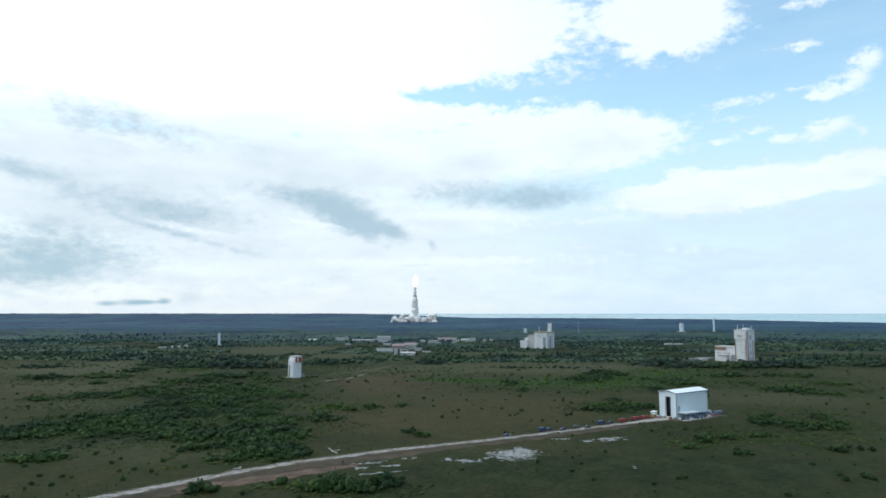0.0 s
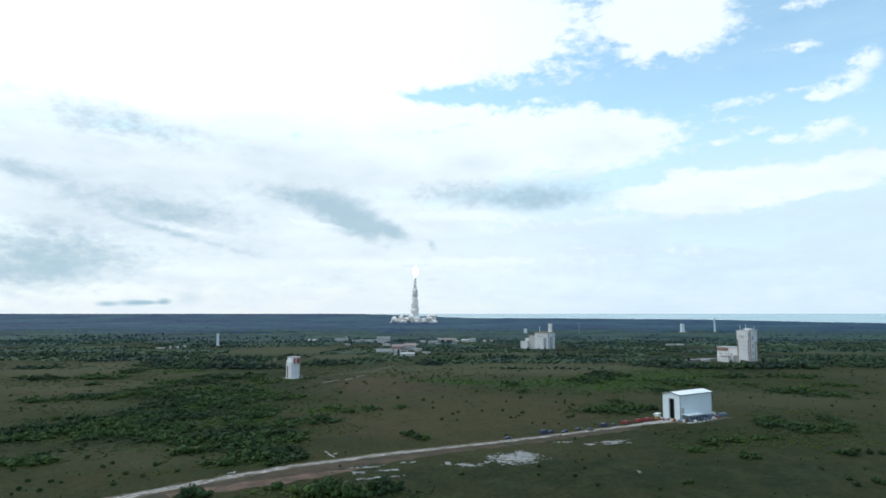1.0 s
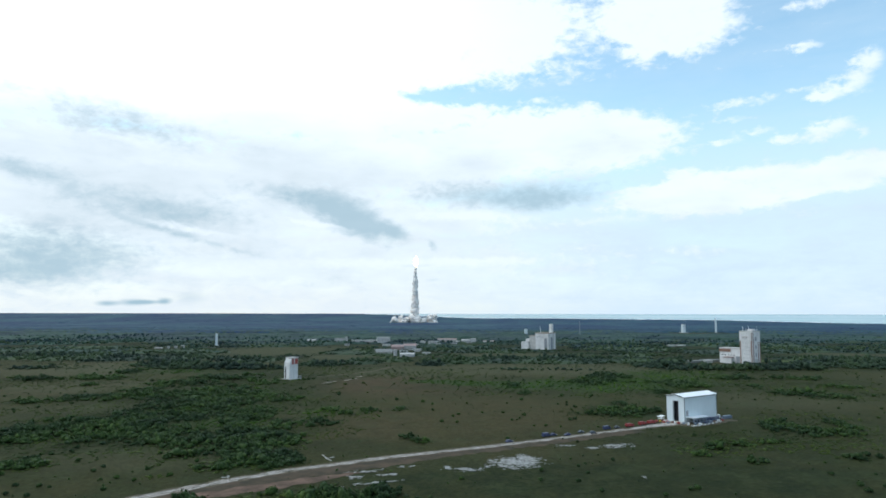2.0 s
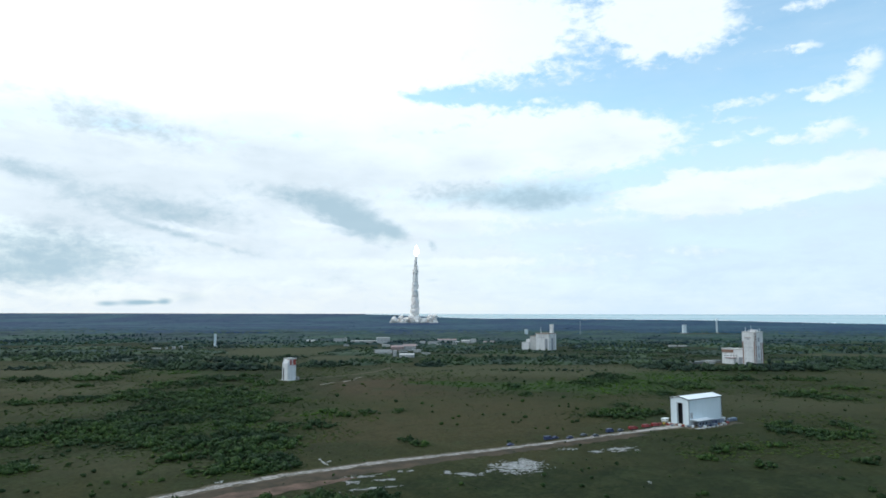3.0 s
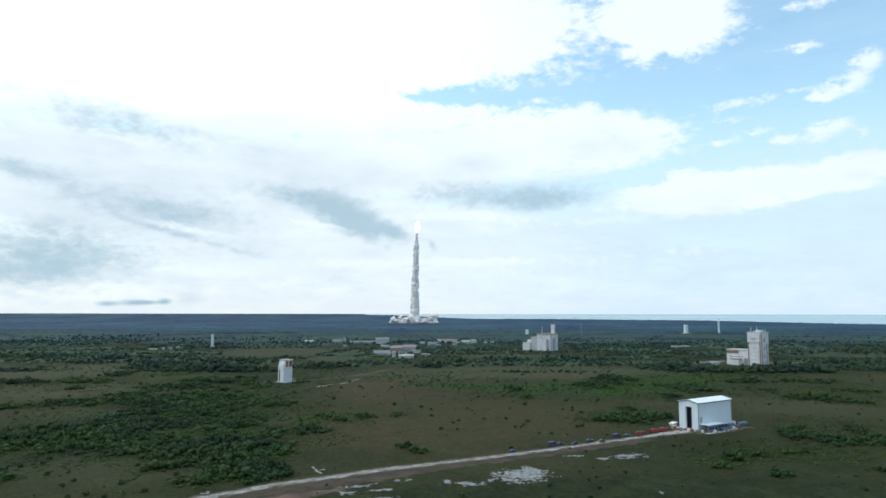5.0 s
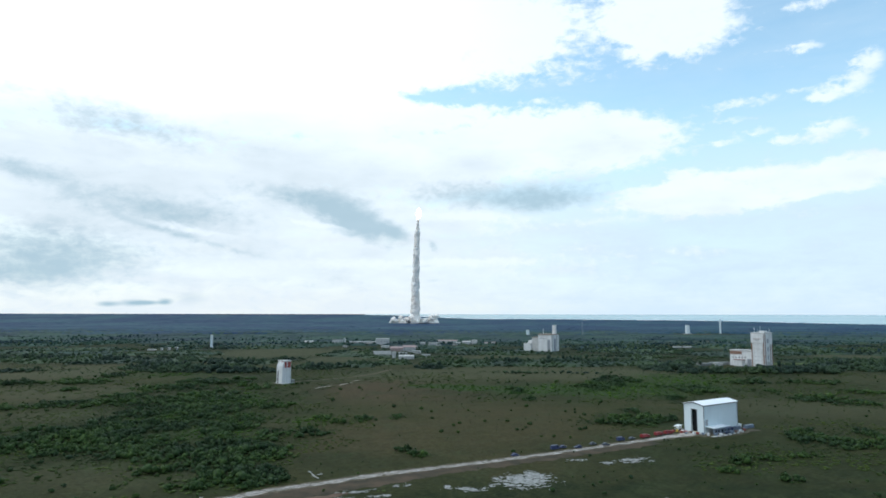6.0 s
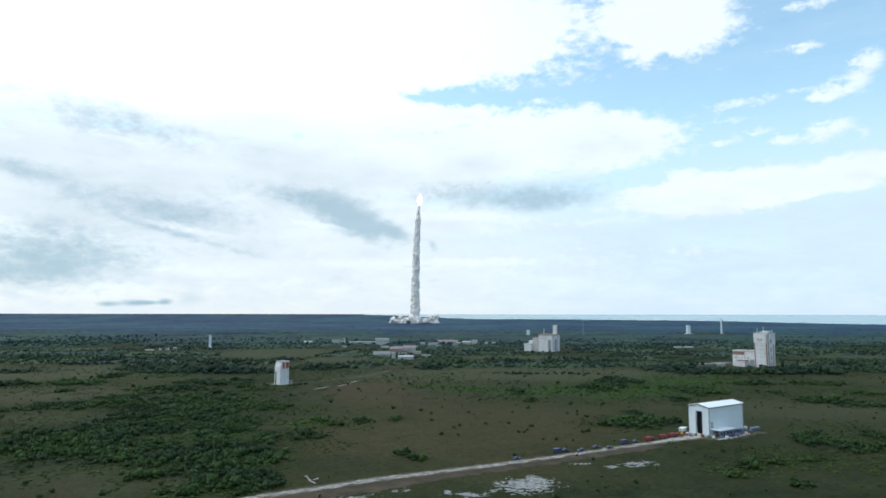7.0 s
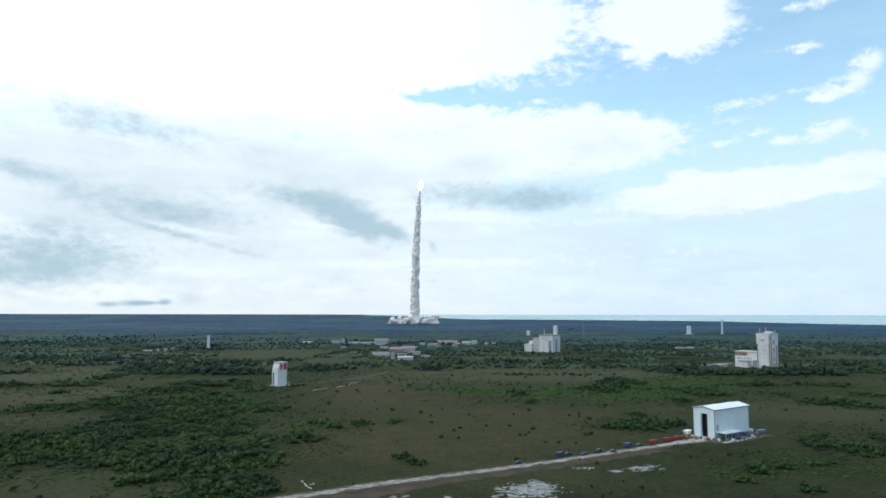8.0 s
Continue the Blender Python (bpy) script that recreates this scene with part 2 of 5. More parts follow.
def panel_build(c1, c2, pitch, streak=0.25):
    """Painted sheet metal: ribs and rain streaks."""
    def build(nt, b):
        st = nz(nt, 0.7, 5, 0.6, (1.0, 1.0, 0.06))
        c = ramp(nt, st, [(0.35, c2), (0.62, c1)])
        blot = ramp(nt, nz(nt, 0.12, 4, 0.6), [(0.3, (1 - streak,) * 3), (0.6, (1, 1, 1))])
        nt.links.new(mixc(nt, 1.0, c, blot, "MULTIPLY"), b.inputs["Base Color"])
        w = nt.nodes.new("ShaderNodeTexWave")
        w.inputs["Scale"].default_value = pitch
        nt.links.new(nt.nodes.new("ShaderNodeTexCoord").outputs["Object"], w.inputs[0])
        bump(nt, b, w.outputs[1], 0.03, 0.5)
    return build


def smoke_build(nt, b):
    c = ramp(nt, nz(nt, 0.02, 5, 0.6), [(0.35, (0.97, 0.88, 0.80)), (0.6, (0.98, 0.93, 0.87))])
    nt.links.new(c, b.inputs["Base Color"])
    through_light = nt.nodes.new("ShaderNodeBsdfTranslucent")
    nt.links.new(c, through_light.inputs[0])
    both = nt.nodes.new("ShaderNodeMixShader")
    both.inputs[0].default_value = 0.15
    nt.links.new(b.outputs[0], both.inputs[1])
    nt.links.new(through_light.outputs[0], both.inputs[2])
    nt.links.new(both.outputs[0], nt.nodes["Material Output"].inputs[0])
    bump(nt, b, nz(nt, 0.09, 5, 0.6), 3.0, 0.5)


def glow_build(col, power):
    def build(nt, b):
        b.inputs["Base Color"].default_value = (*col, 1)
        b.inputs["Emission Color"].default_value = (*col, 1)
        b.inputs["Emission Strength"].default_value = power
    return build


def water_build(nt, b):
    c = ramp(nt, nz(nt, 0.002, 4, 0.5, (0.4, 2, 1)), [(0.3, (0.22, 0.36, 0.38)), (0.7, (0.32, 0.46, 0.47))])
    nt.links.new(c, b.inputs["Base Color"])
    bump(nt, b, nz(nt, 0.08, 4, 0.6), 0.6, 0.5)


GRASS = material("savanna grass", grass_build, 0.95, spec=0.1)
LEAF = material("shrub leaves", leaf_build((0.017, 0.036, 0.010), (0.028, 0.054, 0.014), (0.044, 0.074, 0.018)), 0.75, spec=0.2)
LOW = material("scrub leaves", leaf_build((0.032, 0.049, 0.014), (0.043, 0.064, 0.018), (0.056, 0.078, 0.022)), 0.85, spec=0.1)
FRESHLEAF = material("fresh scrub leaves", leaf_build((0.030, 0.062, 0.012), (0.042, 0.082, 0.015), (0.058, 0.104, 0.020)), 0.85, spec=0.1)
# greyer, then bluer with distance: aerial haze is painted into these leaf colours
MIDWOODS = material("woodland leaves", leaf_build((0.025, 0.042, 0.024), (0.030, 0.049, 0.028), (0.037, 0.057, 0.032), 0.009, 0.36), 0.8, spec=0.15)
HAZEWOODS = material("haze-tinted forest foliage", leaf_build((0.018, 0.042, 0.040), (0.023, 0.048, 0.046), (0.029, 0.056, 0.052), 0.005, 0.42), 0.8, spec=0.15)
FARHAZEWOODS = material("distant leaves in haze blue", leaf_build((0.014, 0.043, 0.082), (0.017, 0.048, 0.089), (0.020, 0.053, 0.096), 0.0022, 0.38), 0.8, spec=0.15)
BARK = material("bark", plain((0.05, 0.035, 0.025), (0.12, 0.09, 0.065), 1.5, 0.03), 0.9)
SAND = material("pale track sand", plain((0.20, 0.18, 0.15), (0.50, 0.455, 0.415), 0.32, 0.1, 9), 0.95, spec=0.1)
SHOULDER = material("sandy verge", plain((0.045, 0.042, 0.024), (0.15, 0.125, 0.09), 0.35, 0.1, 7), 0.95, spec=0.1)
MUD = material("brown bare soil", plain((0.027, 0.026, 0.013), (0.080, 0.054, 0.033), 0.07, 0.15, 8), 0.9, spec=0.2)
REDMUD = material("reddish bare soil", plain((0.055, 0.037, 0.024), (0.15, 0.095, 0.066), 0.12, 0.1, 8), 0.9, spec=0.2)
WHITESAND = material("white sand", plain((0.10, 0.10, 0.085), (0.42, 0.41, 0.39), 0.7, 0.1, 9), 0.9, spec=0.15)
SHEET = material("white sheet metal", panel_build((0.68, 0.735, 0.755), (0.64, 0.70, 0.72), 1.2, 0.05), 0.5)
ROOF = material("white roof sheet", panel_build((0.88, 0.88, 0.88), (0.85, 0.85, 0.85), 0.8, 0.04), 0.45)
TRIM = material("grey trim metal", plain((0.22, 0.23, 0.25), (0.32, 0.33, 0.35), 2.0), 0.5)
DARKTRIM = material("dark edge trim", plain((0.07, 0.075, 0.08), (0.12, 0.125, 0.13), 2.0), 0.6)
DARK = material("painted interior shade", plain((0.012, 0.012, 0.015), (0.022, 0.022, 0.026), 1.0), 0.7)
CONCRETE = material("weathered concrete", plain((0.40, 0.39, 0.37), (0.56, 0.54, 0.51), 0.25, 0.02), 0.9)
OLDWHITE = material("weathered white facade", panel_build((0.76, 0.75, 0.74), (0.62, 0.60, 0.58), 0.4, 0.15), 0.7)
TOWNWHITE = material("greyed white facade", panel_build((0.56, 0.55, 0.54), (0.42, 0.41, 0.40), 0.4, 0.2), 0.8)
RUST = material("rust brown panel", plain((0.20, 0.11, 0.08), (0.32, 0.20, 0.15), 0.4), 0.8)
GREYROOF = material("grey roof sheet", plain((0.13, 0.14, 0.13), (0.26, 0.26, 0.25), 0.3), 0.7)
TAN = material("tan roof edge", plain((0.22, 0.17, 0.13), (0.34, 0.27, 0.21), 0.3), 0.8)
PINK = material("pale red roof sheet", plain((0.24, 0.17, 0.16), (0.36, 0.27, 0.25), 0.3), 0.7)
FADEDRED = material("faded red paint", plain((0.26, 0.06, 0.05), (0.38, 0.10, 0.08), 0.8), 0.7)
REDPAINT = material("red paint", plain((0.19, 0.016, 0.020), (0.28, 0.028, 0.030), 0.8), 0.4, spec=0.5)
SLATE = material("dark slate paint", plain((0.045, 0.055, 0.075), (0.075, 0.09, 0.115), 0.8), 0.4, spec=0.5)
BLUEPAINT = material("blue paint", plain((0.022, 0.032, 0.08), (0.035, 0.05, 0.13), 0.8), 0.4, spec=0.5)
GREYPAINT = material("grey blue paint", plain((0.11, 0.14, 0.19), (0.17, 0.21, 0.27), 0.8), 0.4, spec=0.5)
WHITEPAINT = material("white paint", plain((0.72, 0.72, 0.71), (0.80, 0.80, 0.79), 0.8), 0.4, spec=0.5)
YELLOW = material("yellow paint", plain((0.55, 0.36, 0.04), (0.65, 0.44, 0.06), 0.8), 0.5)
RUBBER = material("tyre rubber", plain((0.012, 0.012, 0.012), (0.03, 0.03, 0.03), 3.0), 0.85)
GLASS = material("dark window glass", plain((0.015, 0.02, 0.025), (0.025, 0.03, 0.035), 1.0), 0.08, spec=0.6)
SMOKE = material("exhaust smoke", smoke_build, 1.0, spec=0.0)
FLAME = material("booster flame and glare", glow_build((1.0, 0.78, 0.45), 3.2), 0.9)
LAWN = material("mown lawn", plain((0.045, 0.070, 0.020), (0.080, 0.105, 0.034), 0.08, 0.1, 7), 0.95, spec=0.1)
WATER = material("sea water", water_build, 0.25, spec=0.5)
SURF = material("surf foam", plain((0.6, 0.62, 0.62), (0.8, 0.8, 0.8), 0.02), 0.9)


# ---- mesh helpers ----
def part(name, bm, mat, parent=None, label=""):
    me = bpy.data.meshes.new(name)
    bm.to_mesh(me)
    bm.free()
    me.materials.append(mat)
    ob = new(name, me)
    if parent:
        ob.parent = parent
    if label:
        ob["label"] = label
    return ob


def thing(name, m, label, category, group=""):
    ob = new(name)
    ob.matrix_world = m
    return tagged(ob, label, category, group)


def box(x0, x1, y0, y1, z0, z1, bevel=0.0, bm=None):
    bm = bm or bmesh.new()
    made = bmesh.ops.create_cube(bm, size=1)["verts"]
    for v in made:
        v.co = Vector((x0 + (v.co.x + 0.5) * (x1 - x0), y0 + (v.co.y + 0.5) * (y1 - y0), z0 + (v.co.z + 0.5) * (z1 - z0)))
    if bevel:
        edges = list({e for v in made for e in v.link_edges})
        bmesh.ops.bevel(bm, geom=edges, offset=bevel, segments=2, affect="EDGES")
    return bm


def prism(outline, y0, y1, bm=None):
    """An outline in x and z, drawn out along y."""
    bm = bm or bmesh.new()
    a = [bm.verts.new((x, y0, z)) for x, z in outline]
    b = [bm.verts.new((x, y1, z)) for x, z in outline]
    n = len(outline)
    bm.faces.new(a)
    bm.faces.new(b[::-1])
    for i in range(n):
        bm.faces.new((a[i], b[i], b[(i + 1) % n], a[(i + 1) % n]))
    bmesh.ops.recalc_face_normals(bm, faces=bm.faces)
    return bm


def tube(r0, r1, z0, z1, n=16, bm=None, at=(0, 0)):
    bm = bm or bmesh.new()
    bmesh.ops.create_cone(bm, cap_ends=True, segments=n, radius1=r0, radius2=max(r1, 1e-4), depth=z1 - z0, matrix=Matrix.Translation((at[0], at[1], (z0 + z1) / 2)))
    return bm


def axle(r, width, x, y, z, n=18):
    bm = bmesh.new()
    bmesh.ops.create_cone(bm, cap_ends=True, segments=n, radius1=r, radius2=r, depth=width, matrix=Matrix.Translation((x, y, z)) @ Matrix.Rotation(radians(90), 4, "X"))
    return bm


def cloud_mesh(name, V, F, mat):
    me = bpy.data.meshes.new(name)
    me.from_pydata(V.tolist() if hasattr(V, "tolist") else V, [], F.tolist() if hasattr(F, "tolist") else F)
    me.materials.append(mat)
    return me


# thickets: x, y, half width, half depth, fullness
LEFT_THICKETS = [(-285, 460, 22, 35, 1), (-266, 471, 23, 40, 1), (-244, 478, 26, 38, 1), (-216, 478, 22, 36, 1), (-184, 465, 20, 36, 1), (-155, 448, 19, 33, 1), (-134, 448, 21, 50, 1), (-106, 432, 15, 39, 0.85), (-106, 386, 21, 16, 1), (-115, 374, 6, 10, 1), (-91, 399, 8, 10, 0.9), (-117, 484, 17, 35, 0.6), (-95, 498, 19, 24, 0.4), (-225, 379, 5, 9, 1), (-207, 534, 30, 33, 0.75), (-188, 569, 27, 55, 0.8), (-148, 515, 18, 44, 0.7), (-245, 551, 26, 12, 0.6)]
LEFT_BELTS = [(-367, 601, 21, 12, 0.75), (-339, 620, 25, 16, 0.85), (-304, 630, 30, 20, 0.85), (-268, 630, 25, 23, 0.85), (-236, 633, 20, 20, 0.85), (-181, 598, 24, 24, 0.65), (-150, 620, 21, 16, 0.6), (-298, 670, 20, 19, 0.9), (-259, 662, 20, 15, 0.7), (-462, 774, 44, 17, 0.7), (-401, 792, 39, 24, 0.65), (-401, 867, 9, 30, 1), (-560, 960, 6, 28, 0.9), (-379, 717, 10, 13, 0.8), (-220, 699, 25, 21, 0.75), (-199, 736, 20, 25, 0.8)]
LEFT_WOODS = [(-739, 1122, 51, 69, 1), (-691, 1150, 48, 73, 1), (-628, 1150, 58, 88, 1), (-539, 1108, 46, 67, 1), (-404, 979, 40, 50, 1), (-341, 932, 46, 53, 1), (-288, 915, 38, 59, 1), (-245, 898, 29, 49, 1), (-204, 824, 25, 40, 1), (-161, 817, 17, 26, 1), (-428, 1122, 66, 55, 0.8), (-308, 1069, 53, 49, 0.7), (-175, 979, 36, 40, 0.6), (-124, 1033, 31, 46, 0.8), (-1027, 1623, 179, 219, 0.7), (-1006, 1949, 249, 280, 0.7)]
MID_THICKETS = [(-92, 561, 6, 10, 0.9), (-74, 543, 6, 9, 0.9), (-60, 556, 5, 10, 1), (-35, 569, 5, 10, 1), (-23, 451, 4, 6, 1), (-15, 440, 6, 4, 0.8), (202, 811, 21, 32, 1), (164, 752, 37, 31, 0.8), (256, 731, 21, 29, 1), (274, 722, 11, 18, 0.9), (81, 659, 5, 11, 1), (214, 662, 12, 26, 0.9), (142, 559, 20, 23, 1), (159, 548, 15, 17, 0.9), (154, 595, 8, 14, 0.9), (116, 546, 6, 9, 0.8), (72, 731, 7, 29, 0.8)]
MID_WOODS = [(27, 1057, 53, 48, 1), (100, 1082, 45, 64, 1), (157, 1069, 53, 62, 1), (230, 1095, 64, 79, 1), (296, 1069, 53, 62, 0.9), (87, 1354, 80, 96, 0.9), (-75, 1069, 35, 37, 0.6), (-19, 979, 32, 20, 0.5), (195, 1393, 70, 80, 0.8), (402, 1499, 114, 186, 0.8), (-136, 1298, 54, 72, 0.5), (317, 960, 48, 48, 0.8)]
RIGHT_THICKETS = [(347, 659, 25, 18, 0.95), (368, 640, 21, 17, 0.95), (416, 708, 23, 18, 0.65), (330, 717, 10, 13, 0.75), (350, 792, 32, 18, 0.6), (422, 792, 32, 18, 0.5), (232, 482, 6, 17, 1), (246, 478, 11, 19, 1), (260, 471, 14, 11, 1), (278, 465, 10, 7, 0.75), (289, 498, 6, 16, 0.85), (248, 509, 8, 8, 0.6), (163, 420, 11, 7, 0.75), (150, 403, 4, 5, 1), (184, 432, 11, 7, 0.65), (207, 438, 12, 6, 0.6), (234, 396, 6, 7, 0.9), (172, 384, 4, 4, 0.9)]
RIGHT_WOODS = [(358, 915, 45, 51, 0.9), (411, 906, 45, 50, 1), (488, 950, 47, 56, 1), (593, 1033, 51, 116, 1), (658, 1033, 51, 128, 1), (574, 1069, 32, 62, 0.9), (382, 1069, 35, 49, 0.7), (844, 1393, 106, 142, 0.8), (694, 1499, 76, 138, 0.7), (1653, 2800, 289, 508, 0.8)]
LEFT_GROVES = [(-229, 586, 40, 52, 0.75), (-224, 524, 39, 18, 0.9), (-228, 659, 32, 30, 0.75), (-275, 736, 51, 30, 0.6), (-182, 651, 22, 25, 0.75), (-192, 617, 35, 32, 0.75), (-148, 551, 22, 30, 0.6), (-259, 511, 36, 10, 0.7), (-257, 792, 39, 30, 0.75)]
THICKETS = LEFT_THICKETS + LEFT_BELTS + LEFT_GROVES + MID_THICKETS + RIGHT_THICKETS
BELTS = LEFT_WOODS + MID_WOODS + RIGHT_WOODS
NEAR_SHRUBS = [(-48, 314, 22, 13, 1), (-112, 309, 5, 4, .9), (-231, 374, 15, 9, .9)]
CLEAR = [(190, 515, 40), (468, 1025, 48), (420, 1050, 40), (-178, 786, 12), (220, 1400, 60), (-62, 1173, 22), (-524, 1530, 10), (-590, 1420, 26), (545, 1556, 26), (-85, 1190, 18)]
# open strips in the forest: x, y, half width, half depth
GLADES = [(920, 2400, 130, 130), (1060, 2440, 90, 130), (700, 1880, 160, 50), (-700, 2300, 200, 110), (560, 1490, 60, 70), (-590, 1360, 60, 60), (520, 1090, 60, 60), (-30, 1130, 60, 50), (-160, 1560, 120, 60), (60, 1600, 70, 60), (900, 1250, 120, 40), (-950, 1500, 200, 60), (-325, 1354, 108, 135), (-180, 1165, 49, 60), (125, 1228, 113, 41), (752, 1262, 74, 52)]
TOWN = [(-269, 1700, 26), (-225, 1680, 26), (-185, 1680, 26), (-149, 1645, 34), (-84, 1395, 36), (-85, 1450, 30), (-108, 1235, 28), (-30, 1600, 30), (-5, 1750, 25), (25, 1745, 28), (68, 1680, 28), (-342, 1715, 22), (932, 2520, 60), (1076, 2560, 50), (282, 2200, 30)]
# greener swards and dry reddish ground, in the same form
GREENS = [(-217, 592, 91, 208, 0.8), (-122, 440, 31, 83, 0.9), (-276, 527, 71, 37, 0.55), (111, 351, 112, 34, 1), (30, 346, 68, 23, 0.9), (171, 424, 79, 60, 0.75), (96, 457, 57, 20, 0.5), (-74, 424, 43, 23, 0.65), (-27, 424, 33, 14, 0.4), (262, 515, 78, 117, 0.5), (128, 722, 142, 67, 0.6), (366, 747, 116, 107, 0.5), (-109, 915, 68, 68, 0.5), (-184, 361, 47, 23, 0.35), (-149, 804, 53, 51, 0.45)]
DRY = [(-62, 731, 54, 70, 0.9), (-2, 699, 45, 43, 0.7), (-56, 494, 59, 62, 0.4), (41, 538, 60, 101, 0.35), (-483, 915, 83, 77, 0.5), (-369, 699, 68, 43, 0.45), (-296, 569, 41, 21, 0.35), (-177, 396, 52, 26, 0.3), (149, 915, 114, 68, 0.35), (284, 607, 59, 44, 0.3), (-126, 551, 22, 20, 0.5)]
# paler straw-coloured grass; rows beyond 1150 also paint haze brightness into the scrub
PALE = [(149, 915, 144, 68, 0.9), (26, 898, 82, 57, 0.8), (-483, 915, 87, 77, 0.9), (-374, 708, 72, 40, 0.7), (-300, 569, 45, 19, 0.5), (-46, 874, 79, 53, 0.6), (298, 617, 70, 39, 0.5), (-170, 390, 54, 20, 0.4), (301, 915, 60, 51, 0.4), (-256, 1354, 126, 135, 0.6), (-325, 1354, 108, 135, 0.8), (-180, 1165, 49, 60, 0.8), (125, 1228, 113, 41, 0.8), (752, 1262, 74, 52, 0.8)]
# loose low scrub, and scrub of a fresher green
SCRUB = [(-223, 607, 83, 155, 1), (-203, 699, 51, 90, 0.9), (-268, 569, 50, 43, 0.9), (-321, 551, 39, 20, 0.6), (-420, 747, 73, 52, 0.6), (329, 774, 95, 105, 0.9), (382, 699, 68, 80, 0.9), (192, 699, 68, 71, 0.9), (213, 440, 58, 32, 0.8), (158, 417, 19, 20, 0.8), (282, 494, 35, 49, 0.8), (-101, 484, 34, 51, 0.7), (-145, 592, 43, 47, 0.8), (-77, 551, 31, 35, 0.6), (64, 678, 66, 32, 0.7), (-162, 874, 65, 93, 0.7), (-23, 838, 90, 56, 0.5), (122, 551, 26, 35, 0.7)]
FRESH = [(-8, 757, 24, 16, 0.9), (34, 741, 30, 20, 1), (80, 717, 29, 23, 1), (124, 736, 30, 35, 1), (163, 722, 29, 42, 1), (212, 747, 30, 57, 1), (270, 804, 36, 70, 0.9), (322, 852, 31, 43, 0.6), (-209, 623, 22, 40, 0.8), (-190, 659, 24, 30, 0.7), (-214, 551, 31, 30, 0.5), (-162, 527, 25, 46, 0.5), (-99, 551, 26, 20, 0.3), (-344, 874, 43, 30, 0.5)]


# ---- ground, sea ----
def spread(X, Y, rows):
    """How far inside soft ellipses a place lies, 0 to 1."""
    out = np.zeros_like(X)
    for cx, cy, rx, ry, full in rows:
        r = np.hypot((X - cx) / rx, (Y - cy) / ry)
        out = np.maximum(out, full * np.clip(1.75 - r, 0, 1))
    return out


def ground():
    ys = np.unique(np.concatenate([np.arange(-4000, 200, 200), np.arange(200, 1500, 8), np.arange(1500, 3600, 60), np.arange(3600, 5061, 20)]))
    xs = np.unique(np.concatenate([np.arange(-7000, -800, 100), np.arange(-800, 801, 10), np.arange(900, 7001, 100)]))
    X, Y = np.meshgrid(xs.astype(float), ys.astype(float))
    V = np.stack([X, Y, gz(Y)], -1).reshape(-1, 3)
    nx, ny = len(xs), len(ys)
    i = (np.arange(ny - 1)[:, None] * nx + np.arange(nx - 1)[None]).ravel()
    me = cloud_mesh("ground", V, np.stack([i, i + 1, i + nx + 1, i + nx], -1), GRASS)
    me.polygons.foreach_set("use_smooth", [True] * len(me.polygons))
    beds = THICKETS + BELTS + NEAR_SHRUBS + FRESH
    lush = np.maximum(spread(X, Y, beds) * 0.95, spread(X, Y, GREENS))
    # near grass: greener growth, plus vignette-like darkening put into its colour
    lush = np.maximum(lush, 0.75 * ss(440, 340, Y) * (0.55 + 0.45 * ss(-150, 0, X)))
    lush = np.maximum(lush, 1.2 * ss(1030, 1150, Y) + 0.7 * ss(1500, 2200, Y))
    for name, v in (("lush", lush), ("dry", spread(X, Y, DRY)), ("pale", spread(X, Y, PALE)), ("fresh", 0.85 * spread(X, Y, FRESH))):
        me.attributes.new(name, "FLOAT", "POINT").data.foreach_set("value", v.astype(np.float32).ravel())
    tagged(new("ground", me), "olive and brown savanna grassland with bare patches", "ground", kind="structure")


def coast(x):
    return np.interp(x, [-700, -150, 200, 600, 1640, 1930, 2750, 3900, 7000], [5040, 4830, 4620, 4620, 4500, 4440, 4020, 2950, 1100])


def sea():
    xs = np.arange(-600, 7001, 40)
    wob = np.array([noise.noise((x * 0.004, 3.1, 0)) * 40 for x in xs])
    rows = 40
    V, F = [], []
    for i, x in enumerate(xs):
        c = coast(x) + wob[i]
        for j in range(rows):
            y = c + (5060 - c) * j / (rows - 1)
            V.append((x, y, gz(y) + 0.6))
    for i in range(len(xs) - 1):
        for j in range(rows - 1):
            a = i * rows + j
            F.append((a, a + rows, a + rows + 1, a + 1))
    tagged(new("water", cloud_mesh("water", V, F, WATER)), "pale blue-green sea along the horizon", "sea", kind="structure")
    V, F = [], []
    for i, x in enumerate(xs):
        c = coast(x) + wob[i]
        for k in (15, 45 + 25 * noise.noise((x * 0.01, 0, 0))):
            V.append((x, c + k, gz(c + k) + 1.4))
    for i in range(len(xs) - 1):
        F.append((2 * i, 2 * i + 2, 2 * i + 3, 2 * i + 1))
    tagged(new("surf", cloud_mesh("surf", V, F, SURF)), "white line of surf along the shore", "surf", kind="structure")


